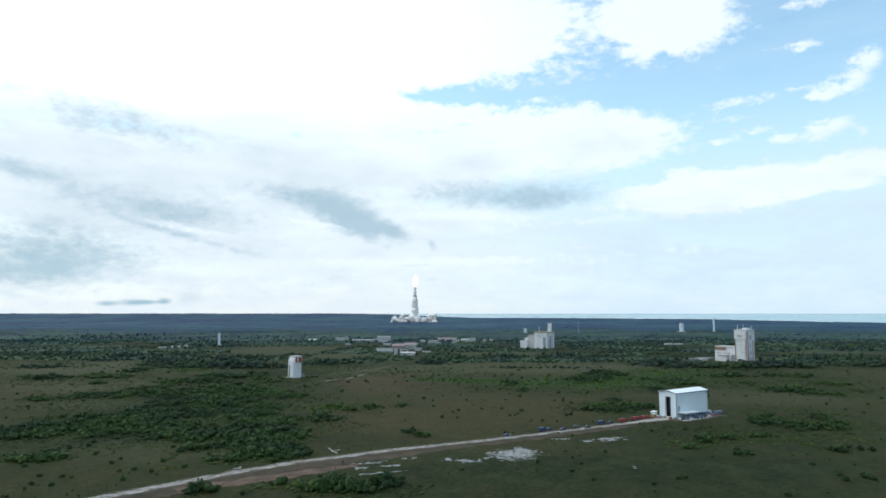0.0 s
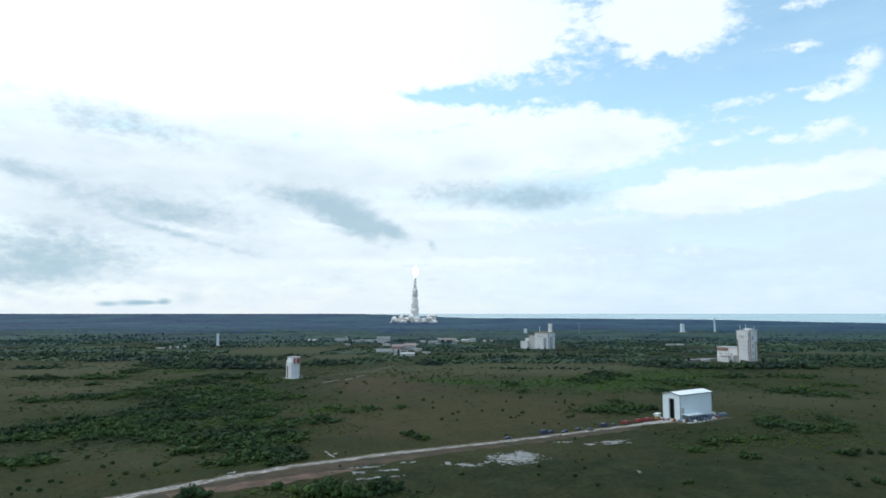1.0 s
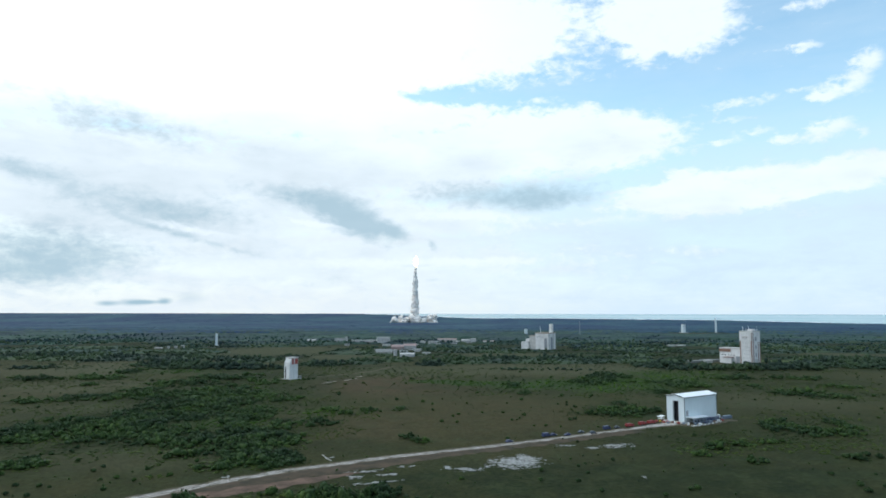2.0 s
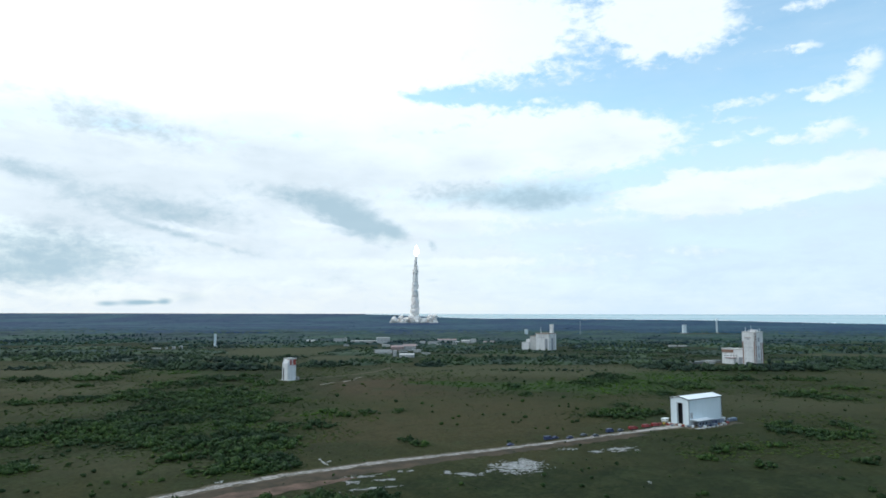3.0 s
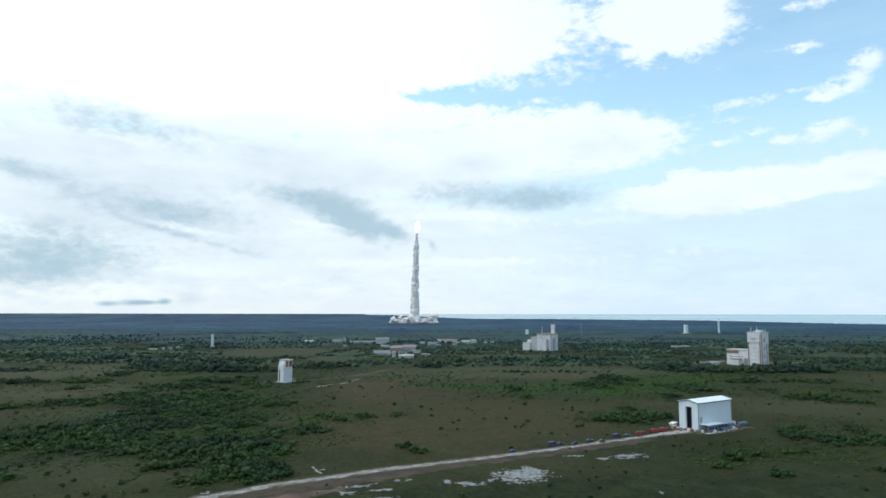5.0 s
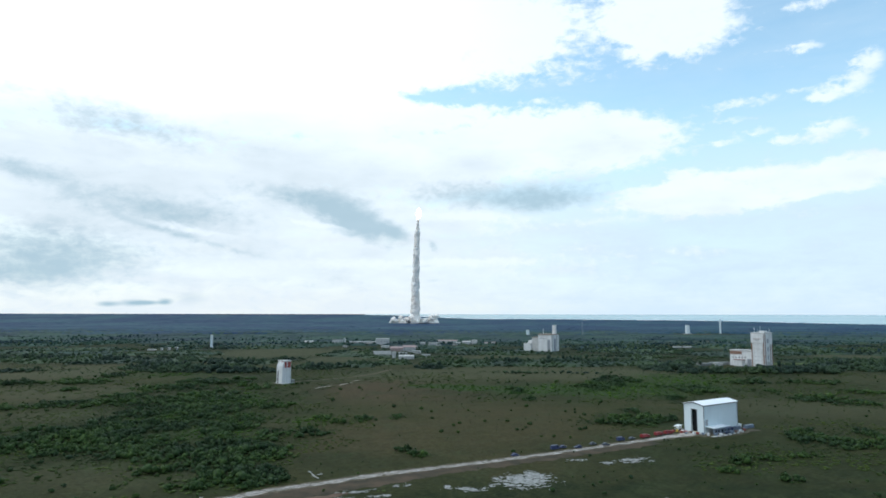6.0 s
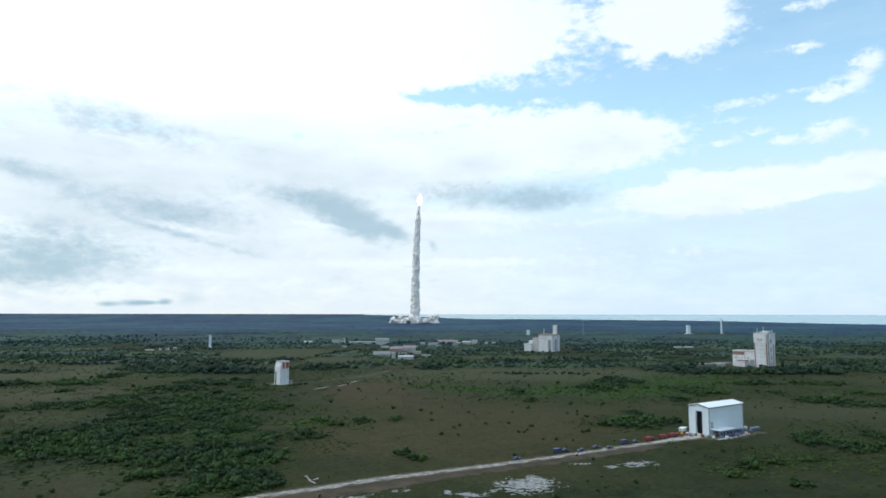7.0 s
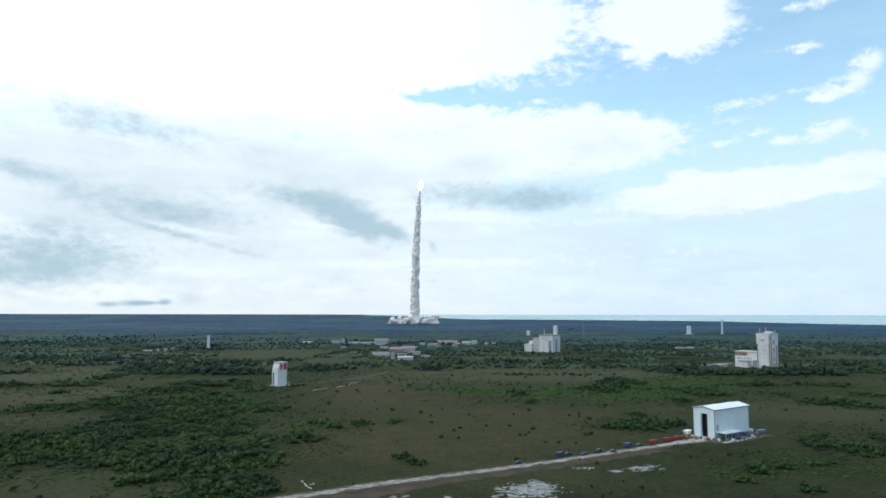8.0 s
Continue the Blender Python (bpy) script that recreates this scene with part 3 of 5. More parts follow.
# ---- track and bare soil ----
def ribbon(name, line, mat, lift, label, category, ragged=0.8, step_m=1.5, seed=0.0):
    """A strip along points (x, y, left, right) with ragged edges, laid on the ground."""
    pts = np.array(line, float)
    d = np.concatenate([[0], np.cumsum(np.hypot(*np.diff(pts[:, :2], axis=0).T))])
    s = np.arange(0, d[-1], step_m)
    P = np.stack([np.interp(s, d, pts[:, k]) for k in range(4)], -1)
    ker = np.ones(13) / 13
    for k in range(4):
        P[:, k] = np.convolve(np.pad(P[:, k], 6, mode="edge"), ker, "valid")
    T = np.gradient(P[:, :2], axis=0)
    T /= np.linalg.norm(T, axis=1)[:, None]
    Nn = np.stack([-T[:, 1], T[:, 0]], -1)
    V, F = [], []
    cols = 5
    for i in range(len(s)):
        l = P[i, 2] + ragged * (noise.noise((s[i] * 0.12, seed, 0)) * 1.6 + noise.noise((s[i] * 0.6, seed, 4)) * 0.8)
        r = P[i, 3] + ragged * (noise.noise((s[i] * 0.12, seed, 9)) * 1.6 + noise.noise((s[i] * 0.6, seed, 7)) * 0.8)
        for j in range(cols):
            q = P[i, :2] + Nn[i] * (l - (l + r) * j / (cols - 1))
            V.append((q[0], q[1], gz(q[1]) + lift * (0.3 if j in (0, cols - 1) else 1.0)))
    for i in range(len(s) - 1):
        for j in range(cols - 1):
            a = i * cols + j
            F.append((a, a + 1, a + cols + 1, a + cols))
    return tagged(new(name, cloud_mesh(name, V, F, mat)), label, category, kind="structure")


TRACK = [(-420, 40, 3, 3), (-260, 190, 3, 3), (-195, 256, 3, 3), (-153, 298, 3, 3), (-130, 321, 3, 3), (-106, 344.5, 2.8, 2.8), (-80, 366.5, 2.8, 2.8), (-54, 382, 2.7, 2.7), (-34, 395, 2.7, 2.7), (5, 414.5, 2.6, 2.6), (24, 423.5, 2.6, 2.6), (64, 445, 2.4, 2.4), (110, 471, 2.3, 2.3), (135, 485, 2.3, 2.3), (161, 500, 4, 4), (172, 505, 5, 5)]


def soil():
    ribbon("verge", [(x, y, l + 2.2, r + 2.5) for x, y, l, r in TRACK], SHOULDER, 0.08, "sandy verge of the track", "verge", 1.4, seed=2)
    ribbon("track", TRACK, SAND, 0.22, "pale sandy vehicle track across the grass", "track", 1.1)
    for k, o in enumerate((-1.5, 0.9)):
        ribbon("wheel_rut", [(x, y, o + 0.25, -o) for x, y, l, r in TRACK if x < 160], SHOULDER, 0.34, "dark wheel rut in the sandy track", "rut", 0.45, 1.5, seed=50 + k)
    ribbon("bare_soil", [(x, y, -2, 19 if x < -20 else 13) for x, y, l, r in TRACK if -180 < x < 150], MUD, 0.05, "damp brown soil beside the track", "soil", 3.0, seed=5)
    ribbon("red_soil", [(-125, 309, 5, 6), (-104, 323, 6, 6), (-84, 334, 6.5, 6), (-66, 346, 5.5, 5), (-52, 356, 3.5, 3), (-40, 364, 2, 1.5)], REDMUD, 0.10, "reddish bare earth beside the track", "soil", 1.8, seed=8)
    ribbon("far_track", [(-190, 770, 1.5, 1.5), (-165, 800, 2, 2), (-140, 815, 2, 2), (-112, 850, 2, 2), (-88, 885, 2, 2), (-70, 960, 2, 2)], SHOULDER, 0.12, "faint sandy path past the small tower", "path", 0.6, seed=11)
    for k, (x0, y0, x1, y1, w) in enumerate([(-133, 735, -118, 760, 0.8), (-112, 762, -100, 790, 1.0), (-104, 800, -95, 815, 0.8)]):
        ribbon("sand_streak", [(x0, y0, w, w), ((x0 + x1) / 2, (y0 + y1) / 2 + 2, w, w), (x1, y1, w, w)], SAND, 0.14, "streak of pale sand in the grass", "sand", 0.9, 1.0, seed=20 + k)


def clearings():
    for k, (x0, x1, y, w) in enumerate([(800, 1010, 2478, 14), (960, 1130, 2450, 10), (640, 800, 1905, 12), (470, 520, 1075, 6), (900, 1010, 1262, 8), (-780, -560, 2330, 14)]):
        ribbon("clearing", [(x, y + 12 * math.sin(x * 0.02 + k), w, w) for x in np.linspace(x0, x1, 6)], SHOULDER, 0.3, "pale bare ground in a forest clearing", "clearing", 3.0, 6.0, seed=40 + k)


def lawns():
    for k, (x0, x1, y, w) in enumerate([(500, 575, 1072, 16), (-202, -184, 781, 7), (-178, -160, 768, 4), (-112, -70, 1150, 14)]):
        ribbon("lawn", [(x, y + 4 * math.sin(x * 0.05), w, w) for x in np.linspace(x0, x1, 5)], LAWN, 0.12, "bright green mown lawn beside a building", "lawn", 2.5, 3.0, seed=60 + k)


def sand_patch(cx, cy, rx, ry, rot, full, seed):
    """A ragged sheet of pale sand: small cells kept where a fractal field lies over its edge."""
    rng = np.random.default_rng(seed)
    ca, sa = math.cos(radians(rot)), math.sin(radians(rot))
    c = 0.42
    us, vs = np.arange(-1.5 * rx, 1.5 * rx, c), np.arange(-1.5 * ry, 1.5 * ry, c)
    f1, f2 = lattice(100 + seed), lattice(200 + seed)
    U, W = np.meshgrid(us, vs)
    level = full - np.hypot(U / rx, W / ry) + 1.5 * (f1(U / 4.5 + 20, W / 1.6 + 20) - 0.5) + 2.0 * (f2(U / 1.3 + 20, W / 0.8 + 20) - 0.5)
    U, W = U + rng.uniform(-.4, .4, U.shape) * c, W + rng.uniform(-.4, .4, U.shape) * c
    X, Y = cx + U * ca - W * sa, cy + U * sa + W * ca
    V = np.stack([X, Y, gz(Y) + 0.13 + 0.10 * np.clip(level, 0, 1)], -1).reshape(-1, 3)
    i = (np.arange(len(vs) - 1)[:, None] * len(us) + np.arange(len(us) - 1)[None]).ravel()
    q = np.stack([i, i + 1, i + len(us) + 1, i + len(us)], -1)
    q = q[level.ravel()[q].mean(1) > 0]
    used, inv = np.unique(q, return_inverse=True)
    tagged(new("sand_patch", cloud_mesh("sand_patch", V[used], inv.reshape(-1, 4), WHITESAND)), "ragged patch of white sand in the grass", "sand", kind="stuff")


# ---- plants ----
ICO1 = bmesh.new()
bmesh.ops.create_icosphere(ICO1, subdivisions=1, radius=1)
ICO2 = bmesh.new()
bmesh.ops.create_icosphere(ICO2, subdivisions=2, radius=1)


def arrays(bm):
    bm.verts.index_update()
    return np.array([v.co[:] for v in bm.verts]), np.array([[v.index for v in f.verts] for f in bm.faces])


A1, A2 = arrays(ICO1), arrays(ICO2)


def clump(rng, lumps, base, leaves, spread=0.68, tall=0.8, leaf=0.15):
    """A crown of unit width: jittered lumps of uneven size and loose leaf sprays."""
    V, F, k = [], [], 0
    bv, bf = base
    spots = []
    for i in range(lumps):
        a, r = rng.uniform(0, 6.283), spread * math.sqrt(rng.uniform(0, 1)) * (i > 0)
        s = rng.uniform(0.20, 0.52) * (1.2 if i == 0 else 0.85)
        c = np.array([r * math.cos(a), r * math.sin(a), 0.22 + tall * rng.uniform(0.0, 0.55) * (1 - 0.6 * r)])
        spots.append((c, s))
        v = bv * (s * np.array([1.0, 1.0, 0.75])) * rng.uniform(0.6, 1.3, (len(bv), 1)) + c
        v[:, 2] = np.maximum(v[:, 2], -0.03)
        V.append(v)
        F.append(bf + k)
        k += len(v)
    for i in range(leaves):
        c0, s0 = spots[int(rng.integers(len(spots)))]
        d = rng.normal(size=3)
        d[2] = abs(d[2]) - 0.2
        d /= np.linalg.norm(d)
        c = c0 + d * s0 * rng.uniform(0.8, 1.3) * np.array([1, 1, 0.8])
        t = np.cross(d, rng.normal(size=3))
        t /= np.linalg.norm(t)
        u = np.cross(d, t) + d * rng.uniform(-0.4, 0.8)
        s = rng.uniform(0.5, 1.3) * leaf
        V.append(np.array([c - t * s, c - u * s * 0.7, c + t * s, c + u * s]))
        F.append(np.array([[k, k + 1, k + 2], [k, k + 2, k + 3]]))
        k += 4
    return np.concatenate(V), np.concatenate(F)


def scatter(name, spots, protos, mat, label, category, seed):
    """One mesh of many crowns: spots are x, y, width, height."""
    rng = np.random.default_rng(seed)
    S = np.asarray(spots, float)
    kind, turn = rng.integers(len(protos), size=len(S)), rng.uniform(0, 6.283, len(S))
    V, F, k = [], [], 0
    for i, (pv, pf) in enumerate(protos):
        x, y, w, h = S[kind == i].T[:, :, None]
        ca, sa = np.cos(turn[kind == i])[:, None] * w / 2, np.sin(turn[kind == i])[:, None] * w / 2
        v = np.stack([x + pv[:, 0] * ca - pv[:, 1] * sa, y + pv[:, 0] * sa + pv[:, 1] * ca, gz(y) + pv[:, 2] * h - 0.05], -1)
        V.append(v.reshape(-1, 3))
        F.append((pf[None] + (k + len(pv) * np.arange(len(x)))[:, None, None]).reshape(-1, 3))
        k += len(V[-1])
    tri_mesh(name, np.concatenate(V), np.concatenate(F), mat, label, category)


def tri_mesh(name, V, F, mat, label, category):
    me = bpy.data.meshes.new(name)
    me.vertices.add(len(V))
    me.vertices.foreach_set("co", V.astype(np.float32).ravel())
    me.loops.add(F.size)
    me.loops.foreach_set("vertex_index", F.astype(np.int32).ravel())
    me.polygons.add(len(F))
    me.polygons.foreach_set("loop_start", np.arange(0, F.size, 3, dtype=np.int32))
    me.polygons.foreach_set("use_smooth", np.ones(len(F), bool))
    me.update(calc_edges=True)
    me.materials.append(mat)
    return tagged(new(name, me), label, category, kind="stuff")


def lattice(seed):
    t = np.random.default_rng(seed).uniform(0, 1, (64, 64))

    def f(x, y):
        x, y = np.asarray(x, float), np.asarray(y, float)
        i, j = np.floor(x).astype(int), np.floor(y).astype(int)
        u, v = x - i, y - j
        u, v = u * u * (3 - 2 * u), v * v * (3 - 2 * v)
        q = lambda a, b: t[a % 64, b % 64]
        return (q(i, j) * (1 - u) + q(i + 1, j) * u) * (1 - v) + (q(i, j + 1) * (1 - u) + q(i + 1, j + 1) * u) * v
    return lambda x, y: 0.55 * f(x, y) + 0.3 * f(2.1 * x + 7, 2.1 * y + 3) + 0.15 * f(4.3 * x, 4.3 * y)


def within(X, Y, rows):
    """Depth inside the nearest ellipse of a list, below nought outside."""
    best = np.full(X.shape, -1.5)
    for cx, cy, rx, ry, full in rows:
        best = np.maximum(best, (1.12 - np.hypot((X - cx) / rx, (Y - cy) / ry)) * 1.1 - (1 - full) * 0.6)
    return best


def clear_of(X, Y, rows):
    ok = np.ones(X.shape, bool)
    for cx, cy, r in rows:
        ok &= np.hypot(X - cx, Y - cy) > r
    return ok


def off_track(X, Y, d):
    ty = np.interp(X, TRACK_XY[:, 0], TRACK_XY[:, 1])
    near = np.where(X < -60, (Y - ty > -18) & (Y - ty < d), np.abs(Y - ty) < d)
    return ~(near & (np.abs(X) < 190) & (Y < 520))


def sprinkle(rng, y0, y1, gap, grow):
    """Loose rows of places whose spacing grows with the distance."""
    X, Y, y = [], [], y0
    while y < y1:
        g = gap + (y - y0) * grow
        x = np.arange(-0.80 * y - 30, 0.80 * y + 30, g)
        X.append(x + rng.uniform(-.6, .6, len(x)) * g)
        Y.append(y + rng.uniform(-.6, .6, len(x)) * g)
        y += g
    return np.concatenate(X), np.concatenate(Y)


def wooded(X, Y, broad, patch):
    """How far a place lies inside the woods behind the savanna."""
    n = np.where(Y < 1800, broad(X / 190, Y / 110), broad(X / 420, Y / 330))
    v = n - 0.72 + 0.22 * ss(1050, 1250, Y) + 0.20 * ss(1400, 2000, Y) + 0.15 * ss(2400, 3200, Y)
    v = np.maximum(v, 0.35 * within(X, Y, BELTS) + 0.3 * (patch(X / 40, Y / 60) - 0.5))
    for cx, cy, rx, ry in GLADES:
        v = np.where(np.hypot((X - cx) / rx, (Y - cy) / ry) < 1, -1, v)
    return np.where(clear_of(X, Y, CLEAR + [(x, y, 0.62 * r) for x, y, r in TOWN]) & (Y < coast(X) - 40), v, -1)


def canopy(broad, patch):
    """Closed leaf canopy of the far woods, one uneven sheet that drops to the ground at its edges."""
    rng = np.random.default_rng(17)
    Vs, Fs, k = [], [], 0
    for y0, y1, step_m in ((930, 1700, 7.0), (1700, 3000, 12.0), (3000, 5030, 20.0)):
        ys, xs = np.arange(y0, y1 + step_m, step_m), np.arange(-0.8 * y1, 0.8 * y1, step_m)
        X, Y = np.meshgrid(xs, ys)
        X, Y = X + rng.uniform(-.35, .35, X.shape) * step_m, Y + rng.uniform(-.35, .35, X.shape) * step_m
        v = wooded(X, Y, broad, patch)
        tall = ss(0.0, 0.16, v) * ss(935, 1000, Y) * (1.2 + 2.0 * patch(X / 110, Y / 80) + 2.2 * rng.uniform(0, 1, X.shape) + ss(1700, 2100, Y) * (1.5 + 4.0 * rng.uniform(0, 1, X.shape) ** 1.3)) * (1 - 0.3 * ss(2000, 3200, Y))
        V = np.stack([X, Y, gz(Y) + tall - 0.3], -1).reshape(-1, 3)
        nx = len(xs)
        i = (np.arange(len(ys) - 1)[:, None] * nx + np.arange(nx - 1)[None]).ravel()
        q = np.stack([i, i + 1, i + nx + 1, i + nx], -1)
        t = tall.ravel()[q].max(1)
        c = V[q].mean(1)
        q = q[(t > 0.3) & (np.abs(c[:, 0]) < 0.78 * c[:, 1] + 60)]
        Vs.append(V)
        Fs.append(np.concatenate([q[:, [0, 1, 2]], q[:, [0, 2, 3]]]) + k)
        k += len(V)
    V, F = np.concatenate(Vs), np.concatenate(Fs)
    c = V[F].mean(1)
    # farther stands take the leaf colours that carry painted haze
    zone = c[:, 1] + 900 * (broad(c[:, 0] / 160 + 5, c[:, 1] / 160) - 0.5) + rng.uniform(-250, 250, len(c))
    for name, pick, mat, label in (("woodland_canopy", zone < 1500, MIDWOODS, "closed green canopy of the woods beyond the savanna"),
                                   ("forest_canopy", (zone >= 1500) & (zone < 2500), HAZEWOODS, "closed dark forest canopy behind the buildings, haze tint in its colour"),
                                   ("far_canopy", zone >= 2500, FARHAZEWOODS, "endless dark forest reaching the horizon, haze painted into its blue")):
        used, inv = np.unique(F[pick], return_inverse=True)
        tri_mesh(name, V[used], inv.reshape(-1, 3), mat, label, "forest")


def plants():
    rng = np.random.default_rng(7)
    broad, patch = lattice(3), lattice(11)
    near = [clump(rng, 6, A1, 60) for _ in range(10)]
    mid = [clump(rng, 5, A1, 24, leaf=0.17) for _ in range(10)]
    far = [clump(rng, 3, A1, 0, 0.75) for _ in range(10)]
    low = [clump(rng, 3, A1, 0, 0.85) for _ in range(8)]
    # thickets of the savanna: closed crowns of uneven height
    X, Y = sprinkle(rng, 285.0, 960, 2.9, 1 / 170)
    v = within(X, Y, THICKETS + NEAR_SHRUBS) + 2.0 * (patch(X / 13, Y / 16) - 0.5)
    keep = (v > rng.uniform(-0.05, 0.25, len(X))) & clear_of(X, Y, CLEAR) & off_track(X, Y, 7)
    X, Y, v = X[keep], Y[keep], v[keep]
    big = rng.uniform(0, 1, len(X)) ** 1.6
    lone = np.where(rng.uniform(0, 1, len(X)) < 0.07, 1.5, 1.0)
    h = (1.5 + 3.0 * big) * (0.8 + 0.5 * np.minimum(v, 0.8)) * (1 + 0.4 * ss(600, 950, Y)) * np.where(Y < 335, 1.4, 1.0) * lone
    w = (3.6 + 4.6 * big) * (1 + 0.55 * ss(420, 900, Y)) * lone
    spots = np.stack([X, Y, w, h], -1)
    scatter("near_thicket", spots[Y < 400], near, LEAF, "dense dark green tropical shrubs", "shrubs", 1)
    scatter("thicket", spots[Y >= 400], mid, LEAF, "dark green closed thicket on the savanna", "shrubs", 2)
    # low scrub that fills and frays the thickets
    X, Y = sprinkle(rng, 285.0, 1000, 2.6, 1 / 120)
    ok = clear_of(X, Y, CLEAR) & off_track(X, Y, 6)
    fresh = within(X, Y, FRESH) + 1.8 * (patch(X / 17 + 3, Y / 20) - 0.5)
    loose = (patch(X / 34 + 9, Y / 40) - 0.92) * 1.5 - 0.3 * (1 - ss(520, 620, Y)) + 0.24 * ss(620, 900, Y) * ((X > 60) | (X < -250))
    v = np.maximum(within(X, Y, THICKETS + NEAR_SHRUBS) + 0.2 + 2.0 * (patch(X / 13, Y / 16) - 0.5), loose)
    v = np.maximum(v, within(X, Y, SCRUB) - 0.2 + 2.6 * (patch(X / 15 + 4, Y / 24) - 0.5))
    size = np.stack([rng.uniform(2.6, 5.6, len(X)) * (1 + 0.6 * ss(450, 900, Y)), rng.uniform(0.35, 0.95, len(X))], -1)
    green = ok & (fresh > rng.uniform(-0.25, 0.25, len(X)))
    dull = ok & ~green & (v > rng.uniform(-0.4, 0.0, len(X)))
    for name, pick, tall, mat, label in (("fresh_scrub", green, 1.9, FRESHLEAF, "fresh green low scrub on the savanna"), ("undergrowth", dull, 1.0, LOW, "low green scrub between the bushes")):
        scatter(name, np.stack([X[pick], Y[pick], size[pick, 0], size[pick, 1] * tall], -1), low, mat, label, "scrub", 6)
    # small dark tufts all over the open grass
    X, Y = sprinkle(rng, 290.0, 1000, 6.5, 1 / 90)
    v = patch(X / 26 + 30, Y / 30) + 0.35 * patch(X / 90, Y / 90 + 8)
    pick = (v > rng.uniform(0.5, 1.0, len(X))) & clear_of(X, Y, CLEAR) & off_track(X, Y, 6)
    size = rng.uniform(0, 1, (len(X), 1)) ** 2 * np.array([[1.6, 1.0]]) + np.array([[0.8, 0.45]])
    size = size * (1 + 0.6 * ss(450, 900, Y))[:, None]
    scatter("tussocks", np.stack([X[pick], Y[pick], *size[pick].T], -1), [clump(rng, 2, A1, 6, 0.5) for _ in range(6)], LEAF, "small dark tufts strewn over the open grass", "tussocks", 12)
    # trees that stand out of the woods
    X, Y = sprinkle(rng, 900.0, 2100, 7.4, 1 / 190)
    v = wooded(X, Y, broad, patch)
    r = rng.uniform(0, 1, len(X))
    tree = (v > 0) & (r < 0.92)
    bush = (v <= 0) & (v > -0.2) & (r < 0.35)
    h = np.where(tree, (2.2 + 4.6 * rng.uniform(0, 1, len(X)) ** 1.8) * (1 + 0.8 * np.clip(v * 2.5, 0, 1)) * (0.6 + 0.8 * patch(X / 120, Y / 90)) + 1.2, rng.uniform(0.8, 2.2, len(X)))
    h = h * (0.8 + 0.5 * np.clip(within(X, Y, BELTS), 0, 0.7))
    w = np.where(tree, rng.uniform(7, 15, len(X)), rng.uniform(2.5, 5.5, len(X)))
    # rear trees share the haze-tinted leaf colour
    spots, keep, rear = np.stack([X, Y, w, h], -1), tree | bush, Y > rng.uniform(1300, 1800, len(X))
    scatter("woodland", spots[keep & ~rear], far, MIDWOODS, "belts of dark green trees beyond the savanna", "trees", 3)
    scatter("middle_woods", spots[keep & rear], far, HAZEWOODS, "dark green trees round the launch site buildings", "forest", 9)
    canopy(broad, patch)


TRACK_XY = np.array([p[:2] for p in TRACK], float)


def track_far(x, y, d):
    if abs(x) > 190 or y > 520:
        return True
    ty = np.interp(x, TRACK_XY[:, 0], TRACK_XY[:, 1])
    if x < -60:
        return not (-18 < y - ty < d)
    return abs(y - ty) > d


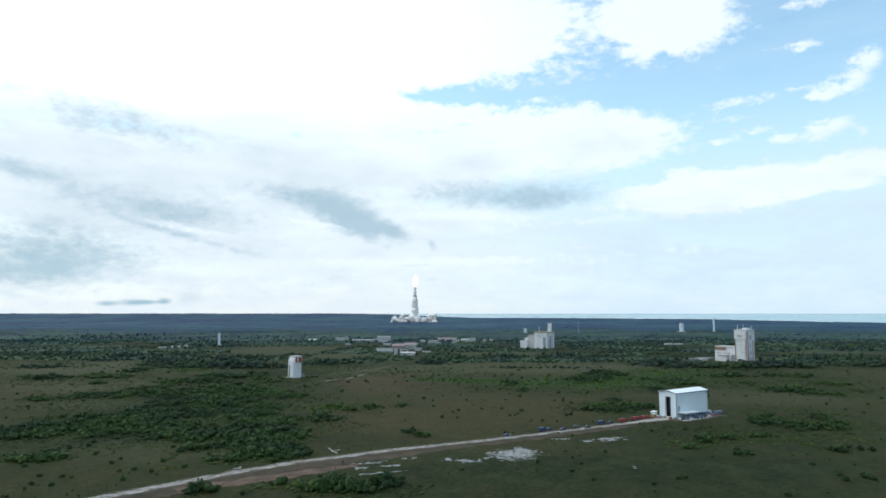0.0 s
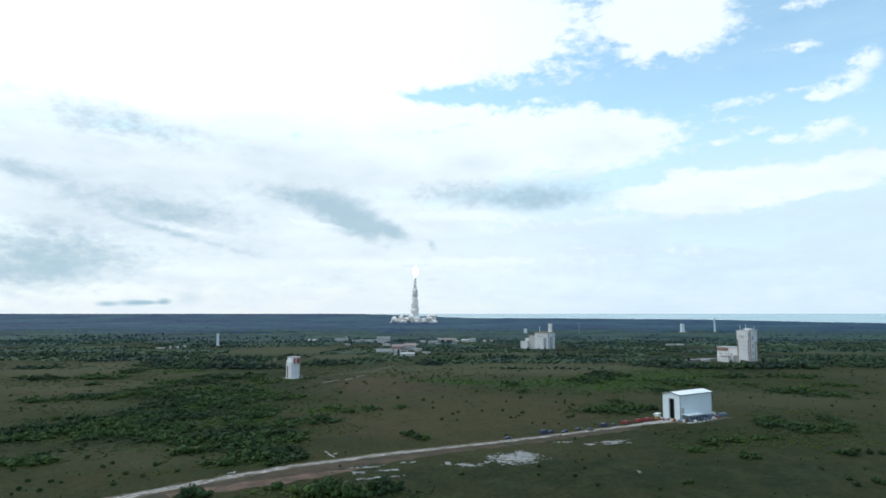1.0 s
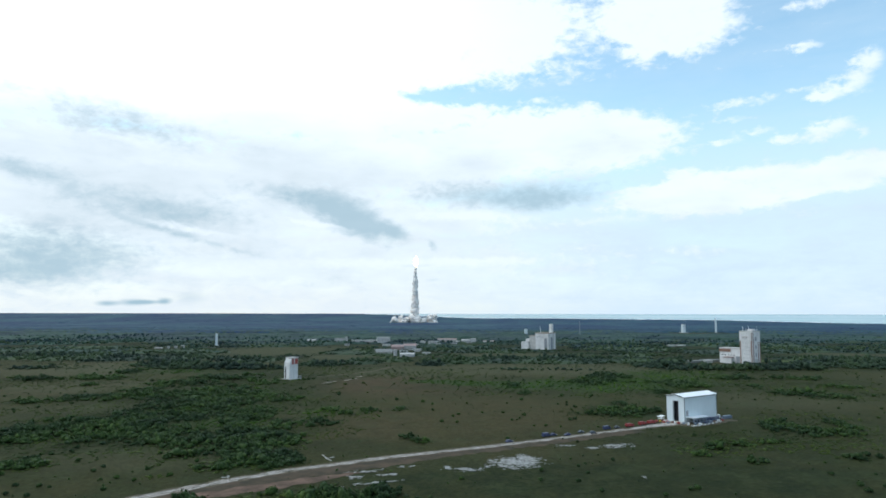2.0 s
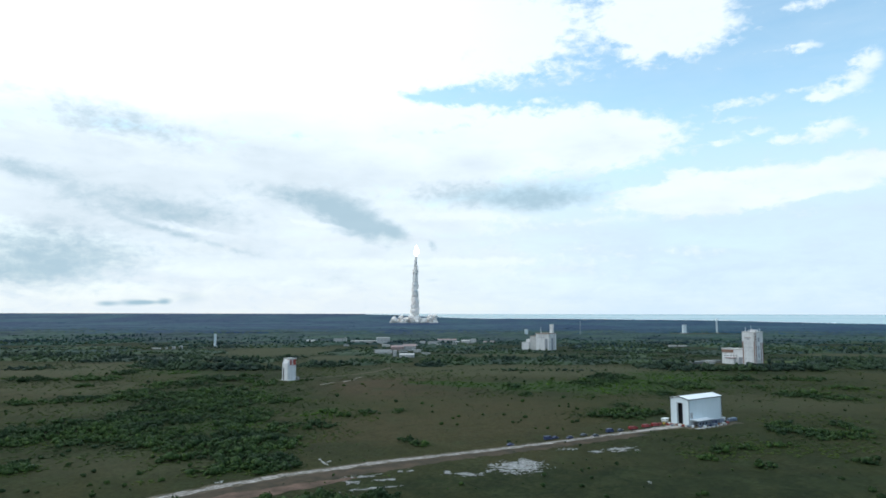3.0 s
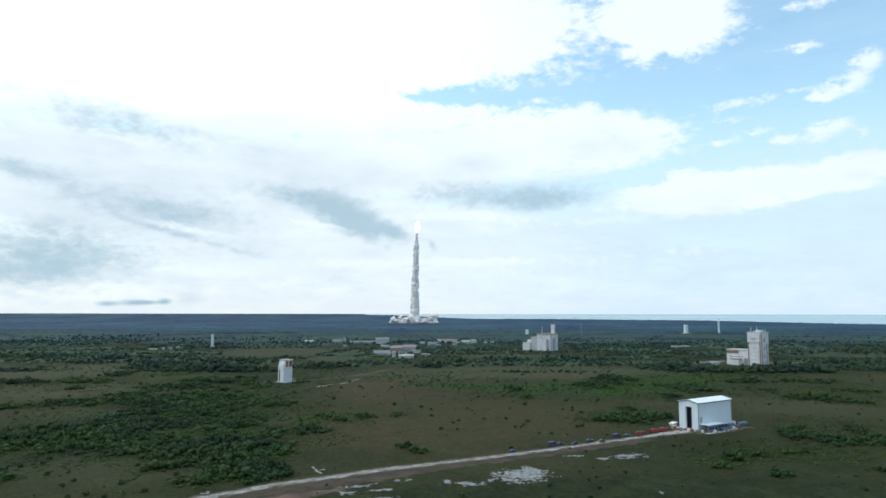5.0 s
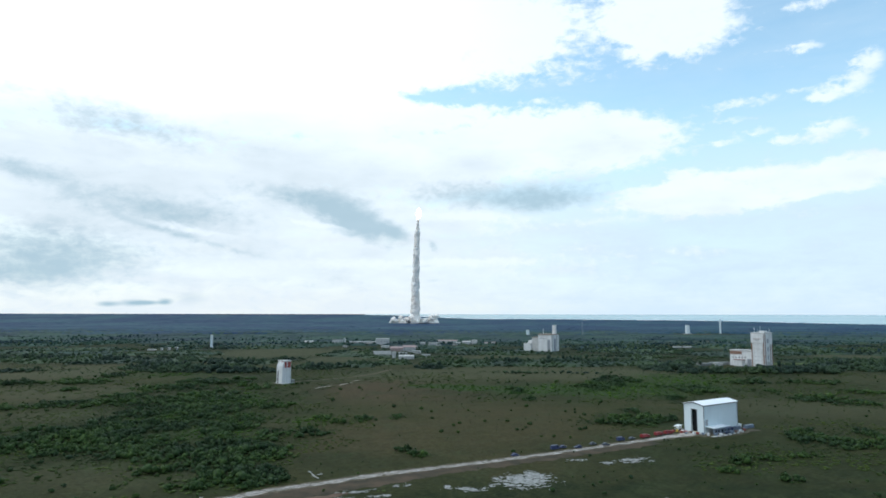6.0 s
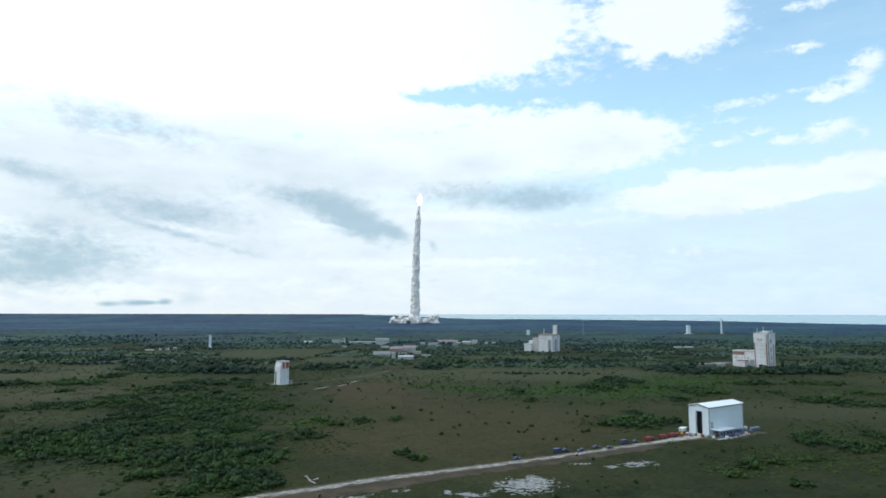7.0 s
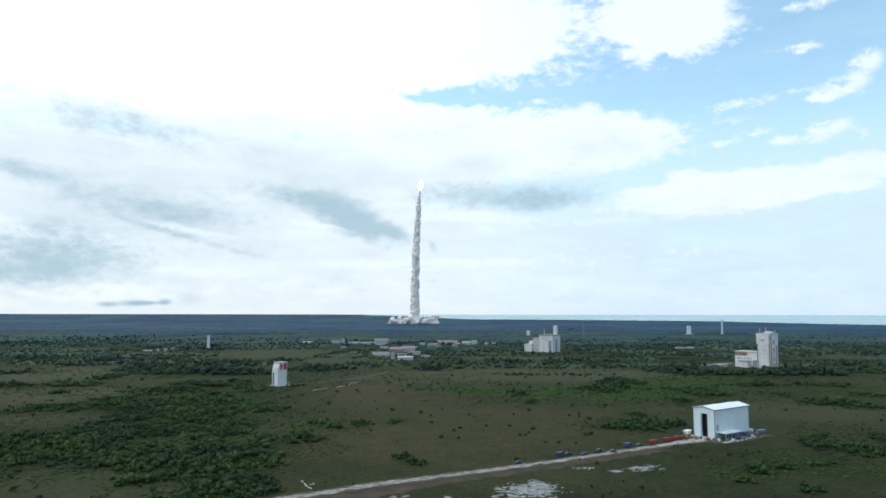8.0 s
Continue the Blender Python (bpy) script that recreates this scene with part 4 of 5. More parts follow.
def bushes():
    rng = np.random.default_rng(21)
    protos = []
    for i in range(7):
        w, h = 2.0 + 0.55 * i, 1.4 + 0.32 * i
        b = thing("bush", pose(0, -500 - 10 * i, gz(-500)), "lone dark green bush in short grass", "bush", "lone bushes")
        stem = bmesh.new()
        for k in range(3):
            bmesh.ops.create_cone(stem, cap_ends=True, segments=6, radius1=0.10, radius2=0.05, depth=h * 0.6, matrix=pose(0.15 * math.cos(k * 2.1), 0.15 * math.sin(k * 2.1), h * 0.25, 14 * math.sin(k * 2.1), 14 * math.cos(k * 2.1), 0))
        part("stem", stem, BARK, b)
        v, f = clump(rng, 8, A2, 110)
        v = v * np.array([w / 2, w / 2, h])
        crown = new("crown", cloud_mesh("crown", v, f, LEAF))
        crown.parent = b
        protos.append(b)
    known = [(-33, 564, 5), (0, 509, 4), (64, 538, 4), (101, 520, 4), (-62, 874, 5), (12, 889, 5), (-20, 455, 5), (32, 547, 3), (-35, 557, 3), (258, 762, 5), (220, 808, 5), (-106, 309, 6), (-115, 305, 4), (-8, 560, 2), (52, 515, 3), (-60, 545, 4), (-80, 548, 4), (-50, 552, 3)]
    known += [(100, 320, 3), (155, 302, 4), (199, 339, 4), (196, 327, 5), (209, 333, 6), (210, 328, 5), (230, 399, 4), (244, 402, 6), (248, 397, 6), (253, 394, 6), (153, 399, 4), (152, 407, 3), (170, 385, 3), (198, 359, 3), (115, 330, 3), (119, 332, 4), (73, 327, 3), (96, 517, 4), (112, 576, 4), (74, 493, 2)]
    known += [(-159, 771, 6), (-154, 775, 6), (-149, 778, 5), (-163, 767, 4), (-193, 776, 5), (-188, 770, 4), (67, 733, 6), (62, 787, 4), (92, 762, 5), (-24, 449, 3), (-18, 443, 4), (-15, 443, 3), (-61, 558, 5), (-73, 543, 4), (-92, 558, 4), (-87, 573, 3), (-105, 312, 5), (-163, 404, 2), (-217, 409, 3), (-179, 372, 3), (-161, 349, 3), (-150, 344, 3), (-137, 355, 3), (-156, 328, 3), (-224, 401, 2), (-196, 320, 3), (-185, 318, 2)]
    used, spots = [], []
    patch = lattice(5)
    for x, y, k in known:
        spots.append((x, y, k))
    while len(spots) < 290:
        y = 285 + 640 * rng.uniform(0, 1) ** 1.2
        x = rng.uniform(-0.72, 0.72) * y
        if patch(x / 60, y / 60) < 0.42 or not track_far(x, y, 9) or any(math.hypot(x - cx, y - cy) < r for cx, cy, r in CLEAR):
            continue
        spots.append((x, y, int(rng.integers(0, 4 if y < 600 else 7))))
    for x, y, k in spots:
        m = pose(x, y, gz(y) - 0.05, 0, 0, rng.uniform(0, 360))
        if k in used:
            copy_thing(protos[k], m)
        else:
            protos[k].matrix_world = m
            used.append(k)


# ---- buildings ----
def hangar():
    """Tall assembly hall: gable end with the door on x = 0, long side on y = 0."""
    L, W, H, G = 40.0, 15.5, 18.7, 1.6
    o = thing("hangar", pose(178, 504.5, gz(504.5), 0, 0, 34), "tall white metal hangar with a dark open doorway", "hangar")
    part("plinth", box(-1.6, L + 1.2, -1.4, W + 1.2, -0.6, 0.35, 0.06), CONCRETE, o, "pale concrete slab")
    d0, d1, dh = 5.3, 9.7, 15.4
    t = 0.4
    front = bmesh.new()
    box(0, t, t, d0, 0.35, H, bm=front)
    box(0, t, d1, W - t, 0.35, H, bm=front)
    box(0, t, d0, d1, dh, H, bm=front)
    part("front_wall", front, SHEET, o)
    for x in (0.0, L - t):
        bm = bmesh.new()
        a = [bm.verts.new((xx, yy, zz)) for xx in (x, x + t) for yy, zz in ((0, H), (W, H), (W / 2, H + G))]
        bm.faces.new(a[:3]), bm.faces.new(a[3:][::-1])
        for i in range(3):
            bm.faces.new((a[i], a[(i + 1) % 3], a[3 + (i + 1) % 3], a[3 + i]))
        bmesh.ops.recalc_face_normals(bm, faces=bm.faces)
        part("gable", bm, SHEET, o)
    part("side_wall", box(0, L, 0, t, 0.35, H), SHEET, o)
    part("side_wall", box(0, L, W - t, W, 0.35, H), SHEET, o)
    part("back_wall", box(L - t, L, t, W - t, 0.35, H), SHEET, o)
    for s in (0, 1):
        bm = bmesh.new()
        q = [(-0.5, W / 2, H + G + 0.05), (L + 0.5, W / 2, H + G + 0.05), (L + 0.5, -0.6 if s == 0 else W + 0.6, H - 0.08), (-0.5, -0.6 if s == 0 else W + 0.6, H - 0.08)]
        lo = [bm.verts.new(p) for p in q]
        hi = [bm.verts.new((p[0], p[1], p[2] + 0.25)) for p in q]
        bm.faces.new(lo), bm.faces.new(hi[::-1])
        for i in range(4):
            bm.faces.new((lo[i], lo[(i + 1) % 4], hi[(i + 1) % 4], hi[i]))
        bmesh.ops.recalc_face_normals(bm, faces=bm.faces)
        part("roof_slope", bm, ROOF, o)
    for yy, zz in ((-0.02, H), (W + 0.02, H)):
        part("corner_trim", box(-0.08, 0.22, yy - 0.15, yy + 0.15, 0.35, H - 0.1), DARKTRIM, o)
    part("corner_trim", box(L - 0.2, L + 0.06, -0.15, 0.15, 0.35, H - 0.1), DARKTRIM, o)
    part("eave_trim", box(-0.4, L + 0.4, -0.66, -0.5, H - 0.55, H - 0.12), DARKTRIM, o)
    bm = bmesh.new()
    for s in (0, 1):
        y0, y1 = (-0.6, W / 2) if s == 0 else (W + 0.6, W / 2)
        a = [bm.verts.new(p) for p in ((-0.55, y0, H - 0.6), (-0.55, y1, H + G - 0.45), (-0.55, y1, H + G + 0.05), (-0.55, y0, H - 0.1))]
        bm.faces.new(a)
    bmesh.ops.solidify(bm, geom=bm.faces[:], thickness=0.12)
    part("verge_trim", bm, DARKTRIM, o)
    frame_bm = bmesh.new()
    for a, b, c, d in ((d0 - 0.3, d0, 0.35, dh + 0.3), (d1, d1 + 0.3, 0.35, dh + 0.3), (d0, d1, dh, dh + 0.3)):
        box(-0.10, 0.06, a, b, c, d, bm=frame_bm)
    part("door_frame", frame_bm, TRIM, o)
    part("door_leaf", box(0.5, 0.75, d1 - 0.2, d1 + 4.2, 0.4, dh - 0.2, 0.03), SHEET, o)
    part("hall_floor", box(t, L - t, t, W - t, 0.351, 0.40), CONCRETE, o)
    # solid panel behind the opening; the hall's inner shade is its dark colour
    part("inner_shade", box(2.5, 3.2, d0 - 1, d1 + 1, 0.4, dh), DARK, o, "flat dark panel for the shade inside the doorway")
    # small grille beside the corner and the lean-to along the long side
    g = part("vent", box(1.6, 4.4, -0.10, 0.0, 5.0, 9.0, 0.03), TRIM, o)
    for i in range(7):
        part("slat", box(1.7, 4.3, -0.18, -0.101, 5.25 + i * 0.52, 5.5 + i * 0.52), CONCRETE, g)
    c = part("lean_to_roof", prism([(1.2, 4.3), (20, 4.3), (20, 4.55), (1.2, 4.55)], -7.2, -0.05), ROOF, o, "flat white canopy")
    for x in (1.6, 7.5, 13.5, 19.6):
        part("post", box(x - 0.12, x + 0.12, -7.0, -6.76, 0, 4.3), TRIM, o)
    part("lean_to_wall", box(2.2, 19.0, -5.6, -5.4, 0, 3.4), GREYPAINT, o, "grey-blue partition under the canopy")
    for i in range(4):
        part("window", box(4 + i * 3.6, 5.8 + i * 3.6, -5.66, -5.605, 1.2, 2.6), GLASS, o)
    # ladder and floodlights
    part("downpipe", tube(0.1, 0.1, 0.4, H - 0.5, 8, at=(L - 1.0, -0.14)), TRIM, o)
    return o


def yard():
    """Loose things on the apron round the hangar; local x runs along its long side."""
    base = pose(178, 504.5, 0, 0, 0, 34)

    def at(x, y, rz=0):
        p = base @ Vector((x, y, 0))
        return pose(p.x, p.y, gz(p.y), 0, 0, 34 + rz)

    def container(m, mat, label, L=6.06, H=2.6):
        o = thing("container", m, label, "container")
        part("body", box(-L / 2, L / 2, -1.2, 1.2, 0.15, H, 0.04), mat, o)
        for x in (-L / 2 + 0.3, L / 2 - 0.3):
            part("corner_post", box(x - 0.12, x + 0.12, -1.24, 1.24, 0, H + 0.03), TRIM, o)
        for i in range(8):
            part("rib", box(-L / 2 + 0.7 + i * (L - 1.4) / 7 - 0.06, -L / 2 + 0.7 + i * (L - 1.4) / 7 + 0.06, -1.25, -1.2, 0.25, H - 0.1), mat, o)
        part("roof_sheet", box(-L / 2 + 0.1, L / 2 - 0.1, -1.15, 1.15, H + 0.004, H + 0.05), mat, o)
        return o

    container(at(24, -3.5), BLUEPAINT, "dark blue shipping container beside the hangar wall")
    container(at(31.5, -4.5, 6), GREYPAINT, "grey shipping container beside the hangar wall")
    container(at(45, -5, -4), GREYPAINT, "grey-blue container on the grass behind the hangar", 9.0, 2.2)
    container(at(41, 1.5, 85), WHITEPAINT, "white site cabin at the hangar's rear corner")
    container(at(16, -9.8, -5), GREYPAINT, "grey equipment box in front of the canopy", 4.0, 1.8)
    # trodden sandy apron
    rows = []
    for x in np.arange(-12, 52, 4.0):
        p = base @ Vector((x, 1.0, 0))
        rows.append((p.x, p.y, 18.5, 15.5 if x > -4 else 9))
    ribbon("apron", rows, SHOULDER, 0.10, "trodden sandy apron round the hangar", "apron", 2.2, seed=31)
    rows = []
    for x in np.arange(-8, 24, 3.0):
        p = base @ Vector((x, -9.5, 0))
        rows.append((p.x, p.y, 1.2, 1.0))
    ribbon("hardstanding", rows, CONCRETE, 0.16, "pale concrete hardstanding beside the hangar", "pavement", 0.8, seed=33)
    # concrete blocks along the apron
    blk = thing("concrete_block", at(-4, 0.5), "pale concrete barrier block on the apron", "barrier", "barrier blocks")
    part("body", prism([(-0.4, 0), (0.4, 0), (0.22, 0.5), (0.15, 1.0), (-0.15, 1.0), (-0.22, 0.5)], -1.5, 1.5), CONCRETE, blk)
    for k in range(12):
        x, y, r = (-4.2 - 0.1 * k, 3 + k * 1.6, 5 * math.sin(k * 3)) if k < 6 else (1 + (k - 6) * 5.2, -11.5 - 0.5 * math.sin(k), 90 + 8 * math.sin(k * 5))
        copy_thing(blk, at(x, y, r))
    bar = thing("barrier", at(-3.2, 3.6, 5), "yellow safety barrier by the doorway", "barrier")
    part("rail", box(-0.08, 0.08, -2.2, 2.2, 0.9, 1.2, 0.02), YELLOW, bar)
    part("rail", box(-0.06, 0.06, -2.2, 2.2, 0.45, 0.62, 0.02), YELLOW, bar)
    for y in (-2.0, 0, 2.0):
        part("leg", box(-0.3, 0.3, y - 0.06, y + 0.06, 0, 1.25), YELLOW, bar)
    # white lifting platform with a sloping roof
    lift = thing("access_platform", at(-3.4, 18.2, 10), "white wheeled access platform with a sloping roof", "platform")
    part("deck", box(-2.2, 2.2, -1.6, 1.6, 1.3, 1.5, 0.04), WHITEPAINT, lift)
    for x in (-2, 2):
        for y in (-1.4, 1.4):
            part("leg", box(x - 0.12, x + 0.12, y - 0.12, y + 0.12, 0.3, 3.0), WHITEPAINT, lift)
            part("wheel", axle(0.35, 0.22, x, y * 1.12, 0.35), RUBBER, lift)
    part("roof", prism([(-3.0, 2.8), (3.0, 3.3), (3.0, 3.45), (-3.0, 2.95)], -1.9, 1.9), WHITEPAINT, lift)
    part("axle_beam", box(-2.0, 2.0, -0.15, 0.15, 0.5, 0.75), TRIM, lift)
    part("rail", box(-2.2, 2.2, -1.62, -1.55, 2.1, 2.2), WHITEPAINT, lift)
    for k, (x, y, c) in enumerate([(-8, 9, FADEDRED), (-7.2, 12, WHITEPAINT), (-9.5, 14.5, YELLOW), (-5.8, 6.2, RUST), (22, -9.5, RUST), (28, -9, WHITEPAINT), (-3.5, -1.5, GREYPAINT), (-5.2, 1.6, FADEDRED), (-6.4, 3.4, WHITEPAINT), (-10.5, 10.5, FADEDRED), (-11, 6.5, GREYPAINT), (-3, -5, WHITEPAINT), (0.5, -8.5, GREYPAINT), (4.5, -9.6, WHITEPAINT), (12, -9.2, BLUEPAINT), (33, -9, FADEDRED), (37, -6.5, GREYPAINT), (-12.5, 15.5, FADEDRED)]):
        cr = thing("crate", at(x, y, 20 * k), "painted equipment crate on the apron", "crate")
        part("body", box(-0.9, 0.9, -0.7, 0.7, 0.12, 1.3, 0.05), c, cr)
        part("pallet", box(-1.0, 1.0, -0.8, 0.8, 0, 0.12), BARK, cr)
        part("lid", box(-0.95, 0.95, -0.75, 0.75, 1.3, 1.42, 0.02), c, cr)


def vehicle(kind, m, mat, label):
    """Road vehicle, front towards +x. Wheels, glass and lamps are parts."""
    o = thing(kind, m, label, "truck" if kind == "truck" else "car" if kind != "van" else "van")
    if kind == "truck":
        L, W, H, r = 7.2, 2.4, 3.1, 0.5
        part("chassis", box(-L / 2, L / 2, -0.5, 0.5, 0.55, 0.85), RUBBER, o)
        part("cab", prism([(1.7, 0.7), (3.6, 0.7), (3.6, 1.6), (3.35, 2.6), (1.7, 2.7)], -1.15, 1.15), mat, o)
        part("cargo_box", box(-3.6, 1.5, -1.2, 1.2, 0.9, H, 0.06), mat, o)
        part("stripe", box(-3.5, 1.4, -1.215, -1.203, 1.5, 1.85), FADEDRED, o)
        part("roof_rack", box(-3.2, 1.0, -0.7, 0.7, H + 0.003, H + 0.16, 0.03), mat, o)
        glass, lamps, axles = (3.38, 3.52, 1.65, 2.45), 3.6, (-2.2, -1.1, 2.6)
    elif kind == "van":
        L, W, H, r = 5.8, 2.05, 2.5, 0.36
        part("body", prism([(-2.9, 0.4), (2.9, 0.4), (2.9, 1.15), (2.3, 1.4), (1.75, 2.4), (1.4, 2.5), (-2.8, 2.5), (-2.9, 2.3)], -1.0, 1.0), mat, o)
        glass, lamps, axles = (2.02, 2.1, 1.45, 2.2), 2.9, (-1.9, 1.9)
    else:
        L, W, H, r = 4.7, 1.8, 1.6, 0.33
        part("body", prism([(-2.35, 0.35), (2.35, 0.35), (2.35, 0.85), (1.1, 1.0), (0.5, 1.6), (-1.2, 1.62), (-1.5, 1.05), (-2.35, 1.0)], -0.88, 0.88), mat, o)
        glass, lamps, axles = (0.78, 0.84, 1.05, 1.5), 2.35, (-1.45, 1.45)
    if kind == "truck":
        o.scale = (0.95, 0.95, 0.8)
    part("windscreen", box(glass[0], glass[1], -W / 2 + 0.2, W / 2 - 0.2, glass[2], glass[3]), GLASS, o)
    for s in (-1, 1):
        part("side_window", box(glass[0] - 1.5, glass[0] - 0.45, s * W / 2 * 0.985 - 0.03, s * W / 2 * 0.985 + 0.03, glass[2] + 0.05, glass[3] - 0.1), GLASS, o)
        part("headlight", box(lamps - 0.05, lamps + 0.03, s * W * 0.36 - 0.14, s * W * 0.36 + 0.14, 0.75, 0.95), WHITEPAINT, o)
        for x in axles:
            w = part("wheel", axle(r, 0.28, x, s * (W / 2 - 0.12), r), RUBBER, o)
            part("rim", axle(r * 0.55, 0.30, x, s * (W / 2 - 0.12), r), GREYPAINT, w)
    return o


def vehicles():
    def on(x, y, rz):
        return pose(x, y, gz(y) + 0.2, 0, 0, rz)
    vehicle("truck", on(133, 489.5, 29), REDPAINT, "red service truck parked on the sandy track")
    vehicle("truck", on(144.5, 497.0, 30), REDPAINT, "red service truck parked on the sandy track")
    vehicle("truck", on(152.6, 501.8, 31), REDPAINT, "red service truck parked near the hangar")
    vehicle("van", on(114.6, 480.5, 29), BLUEPAINT, "dark blue van parked on the track's edge")
    vehicle("car", on(122.8, 484.6, 29), SLATE, "dark slate-blue car parked on the track's edge")
    vehicle("van", on(68.2, 455.5, 30), BLUEPAINT, "dark blue van parked beside the track")
    vehicle("car", on(73.5, 459.0, 33), BLUEPAINT, "dark blue car parked beside the track")
    vehicle("car", on(101.5, 466.5, 25), SLATE, "dark slate-blue car standing on the track")
    vehicle("car", on(94, 468.5, 30), SLATE, "dark slate-blue car standing beside the track")
    vehicle("car", on(83, 459.5, 205), BLUEPAINT, "dark blue car standing beside the track")
    vehicle("car", on(42, 437.5, 28), BLUEPAINT, "blue car parked on the track's edge")


def debris():
    """Broken pale boards lying on the grass beside the track."""
    for k, (x, y, L, rz) in enumerate([(-67, 398, 9, 118), (-63.5, 391, 7, 128), (-62.5, 396, 3, 40), (-108, 352, 4, 20), (-107, 353, 3, 100)]):
        o = thing("timber", pose(x, y, gz(y), 0, 0, rz), "pale weathered board lying in the grass", "timber", "loose boards")
        part("board", box(-L / 2, L / 2, -0.25, 0.25, 0, 0.22, 0.03), CONCRETE, o)
        part("crosspiece", box(L * 0.3, L * 0.36, -0.9, 0.9, 0.223, 0.4, 0.03), CONCRETE, o)


def block(o, x0, x1, y0, y1, z1, wall, roof, over=0.4):
    part("wall", box(x0, x1, y0, y1, -0.6, z1), wall, o)
    part("roof", box(x0 - over, x1 + over, y0 - over, y1 + over, z1 + 0.004, z1 + 0.9), roof, o)


def integration_tower():
    o = thing("assembly_tower", pose(468, 1002.5, gz(1002) - 1.5, 0, 0, 40), "tall weathered white assembly building with a lower wing", "building")
    W, D, H = 26.5, 19, 50
    part("tower_wall", box(0, W, 0, D, -0.6, H), OLDWHITE, o)
    part("tower_roof", box(-0.8, W + 0.8, -0.8, D + 0.8, H + 0.004, H + 1.1), CONCRETE, o)
    # upper projecting panel on the door side, tall door leaf, brown strips
    part("upper_panel", box(-1.6, -0.004, 1.0, D - 0.4, H - 13.5, H - 1.0), OLDWHITE, o)
    part("emblem_bar", box(-1.75, -1.604, 5.0, 14.5, H - 8.2, H - 7.4), RUST, o)
    part("emblem_bar", box(-1.75, -1.604, 6.5, 13.0, H - 9.8, H - 9.0), TRIM, o)
    part("emblem_bar", box(-1.75, -1.604, 8.5, 11.0, H - 11.0, H - 10.3), TRIM, o)
    door = part("tall_door", box(-0.7, -0.004, 3.0, D - 2.6, 0, H - 14.2), OLDWHITE, o)
    for i in range(6):
        part("door_seam", box(-0.78, -0.704, 3.0, D - 2.6, 5 + i * 5.6, 5.25 + i * 5.6), TRIM, door)
    for y in (0.5, D - 1.6):
        part("brown_strip", box(-0.5, -0.004, y, y + 1.3, 0, H - 1.2), RUST, o, "rust-brown vertical strip")
    for x in (2.0, 18.0, 24.0):
        part("brown_strip", box(x, x + 1.4, -0.5, -0.004, 0, H - (1 if x < 5 else 16)), RUST, o, "rust-brown vertical strip")
    for i in range(3):
        part("window_band", box(9.5, 13.5, -0.12, -0.004, 12 + i * 12, 18 + i * 12), TRIM, o)
    part("side_panel", box(6, 18, -0.3, -0.13, 2, 9), CONCRETE, o)
    # lower wing
    part("wing_wall", box(3, 26, D, D + 34, -0.6, 23.5), OLDWHITE, o)
    part("wing_roof", box(2.4, 26.6, D + 0.01, D + 34.6, 23.504, 24.6), CONCRETE, o)
    part("wing_fascia", box(2.2, 2.99, D + 16, D + 34, 18.5, 22.8), RUST, o, "faded brown fascia")
    part("porch", box(-5, 2.99, D + 12, D + 24, 0, 10), OLDWHITE, o)
    part("porch_roof", box(-6, 3, D + 11, D + 25, 10.004, 11.2), PINK, o)
    part("wing_door", box(2.8, 2.996, D + 2, D + 8, 0, 12), TRIM, o)
    for i in range(5):
        part("window", box(2.86, 2.996, D + 10 + i * 4.6, D + 12.0 + i * 4.6, 13, 14.2), GLASS, o)
    # roof gear
    for x, y, h in ((3, 15, 7.5), (9, 9, 8.5), (26, 4, 5), (15, 16, 3)):
        part("antenna", tube(0.35, 0.2, H + 1, H + 1 + h, 8, at=(x, y)), WHITEPAINT, o)
    part("plant_room", box(18, 27, 7, 15, H + 1.104, H + 3.6), OLDWHITE, o)


def processing_hall():
    o = thing("processing_hall", pose(224, 1395, gz(1395), 0, 0, 55), "stepped white processing hall with a rooftop stair tower", "building")
    H = 34
    part("main_wall", box(0, 36, 0, 30, -0.6, H), OLDWHITE, o)
    part("main_roof", box(-1, 37, -1, 31, H + 0.004, H + 1.6), TAN, o, "tan roof edge")
    part("mid_wall", box(3, 34, 30, 46, -0.6, 28), CONCRETE, o)
    part("mid_roof", box(2.4, 34.6, 30.9, 46.6, 28.004, 29), TAN, o)
    part("low_wall", box(-2, 32, 46, 63, -0.6, 15), OLDWHITE, o)
    part("low_roof", box(-2.8, 32.8, 46.1, 63.8, 15.004, 16), CONCRETE, o)
    part("annex_wall", box(6, 30, 46.6, 56, 16.004, 22), OLDWHITE, o)
    part("stair_tower", box(21, 27, 1, 8, H + 1.604, H + 19.5), OLDWHITE, o)
    part("stair_roof", box(20.7, 27.3, 0.7, 8.3, H + 19.504, H + 20.2), CONCRETE, o)
    part("tall_door", box(-0.5, -0.004, 3, 9, 0, 24), TRIM, o, "dark tall door")
    part("tall_door", box(12, 20, -0.5, -0.004, 0, 26), TRIM, o)
    part("pier", box(24, 26, -0.9, -0.004, 0, H - 1), CONCRETE, o)
    part("pier", box(3, 5, -0.9, -0.004, 0, H - 1), CONCRETE, o)
    part("antenna", tube(0.5, 0.25, H + 1.6, H + 14, 8, at=(20, 28)), WHITEPAINT, o)
    for i in range(4):
        part("window", box(-0.16, -0.004, 12 + i * 4.2, 14.0 + i * 4.2, 26, 27.6), TRIM, o)


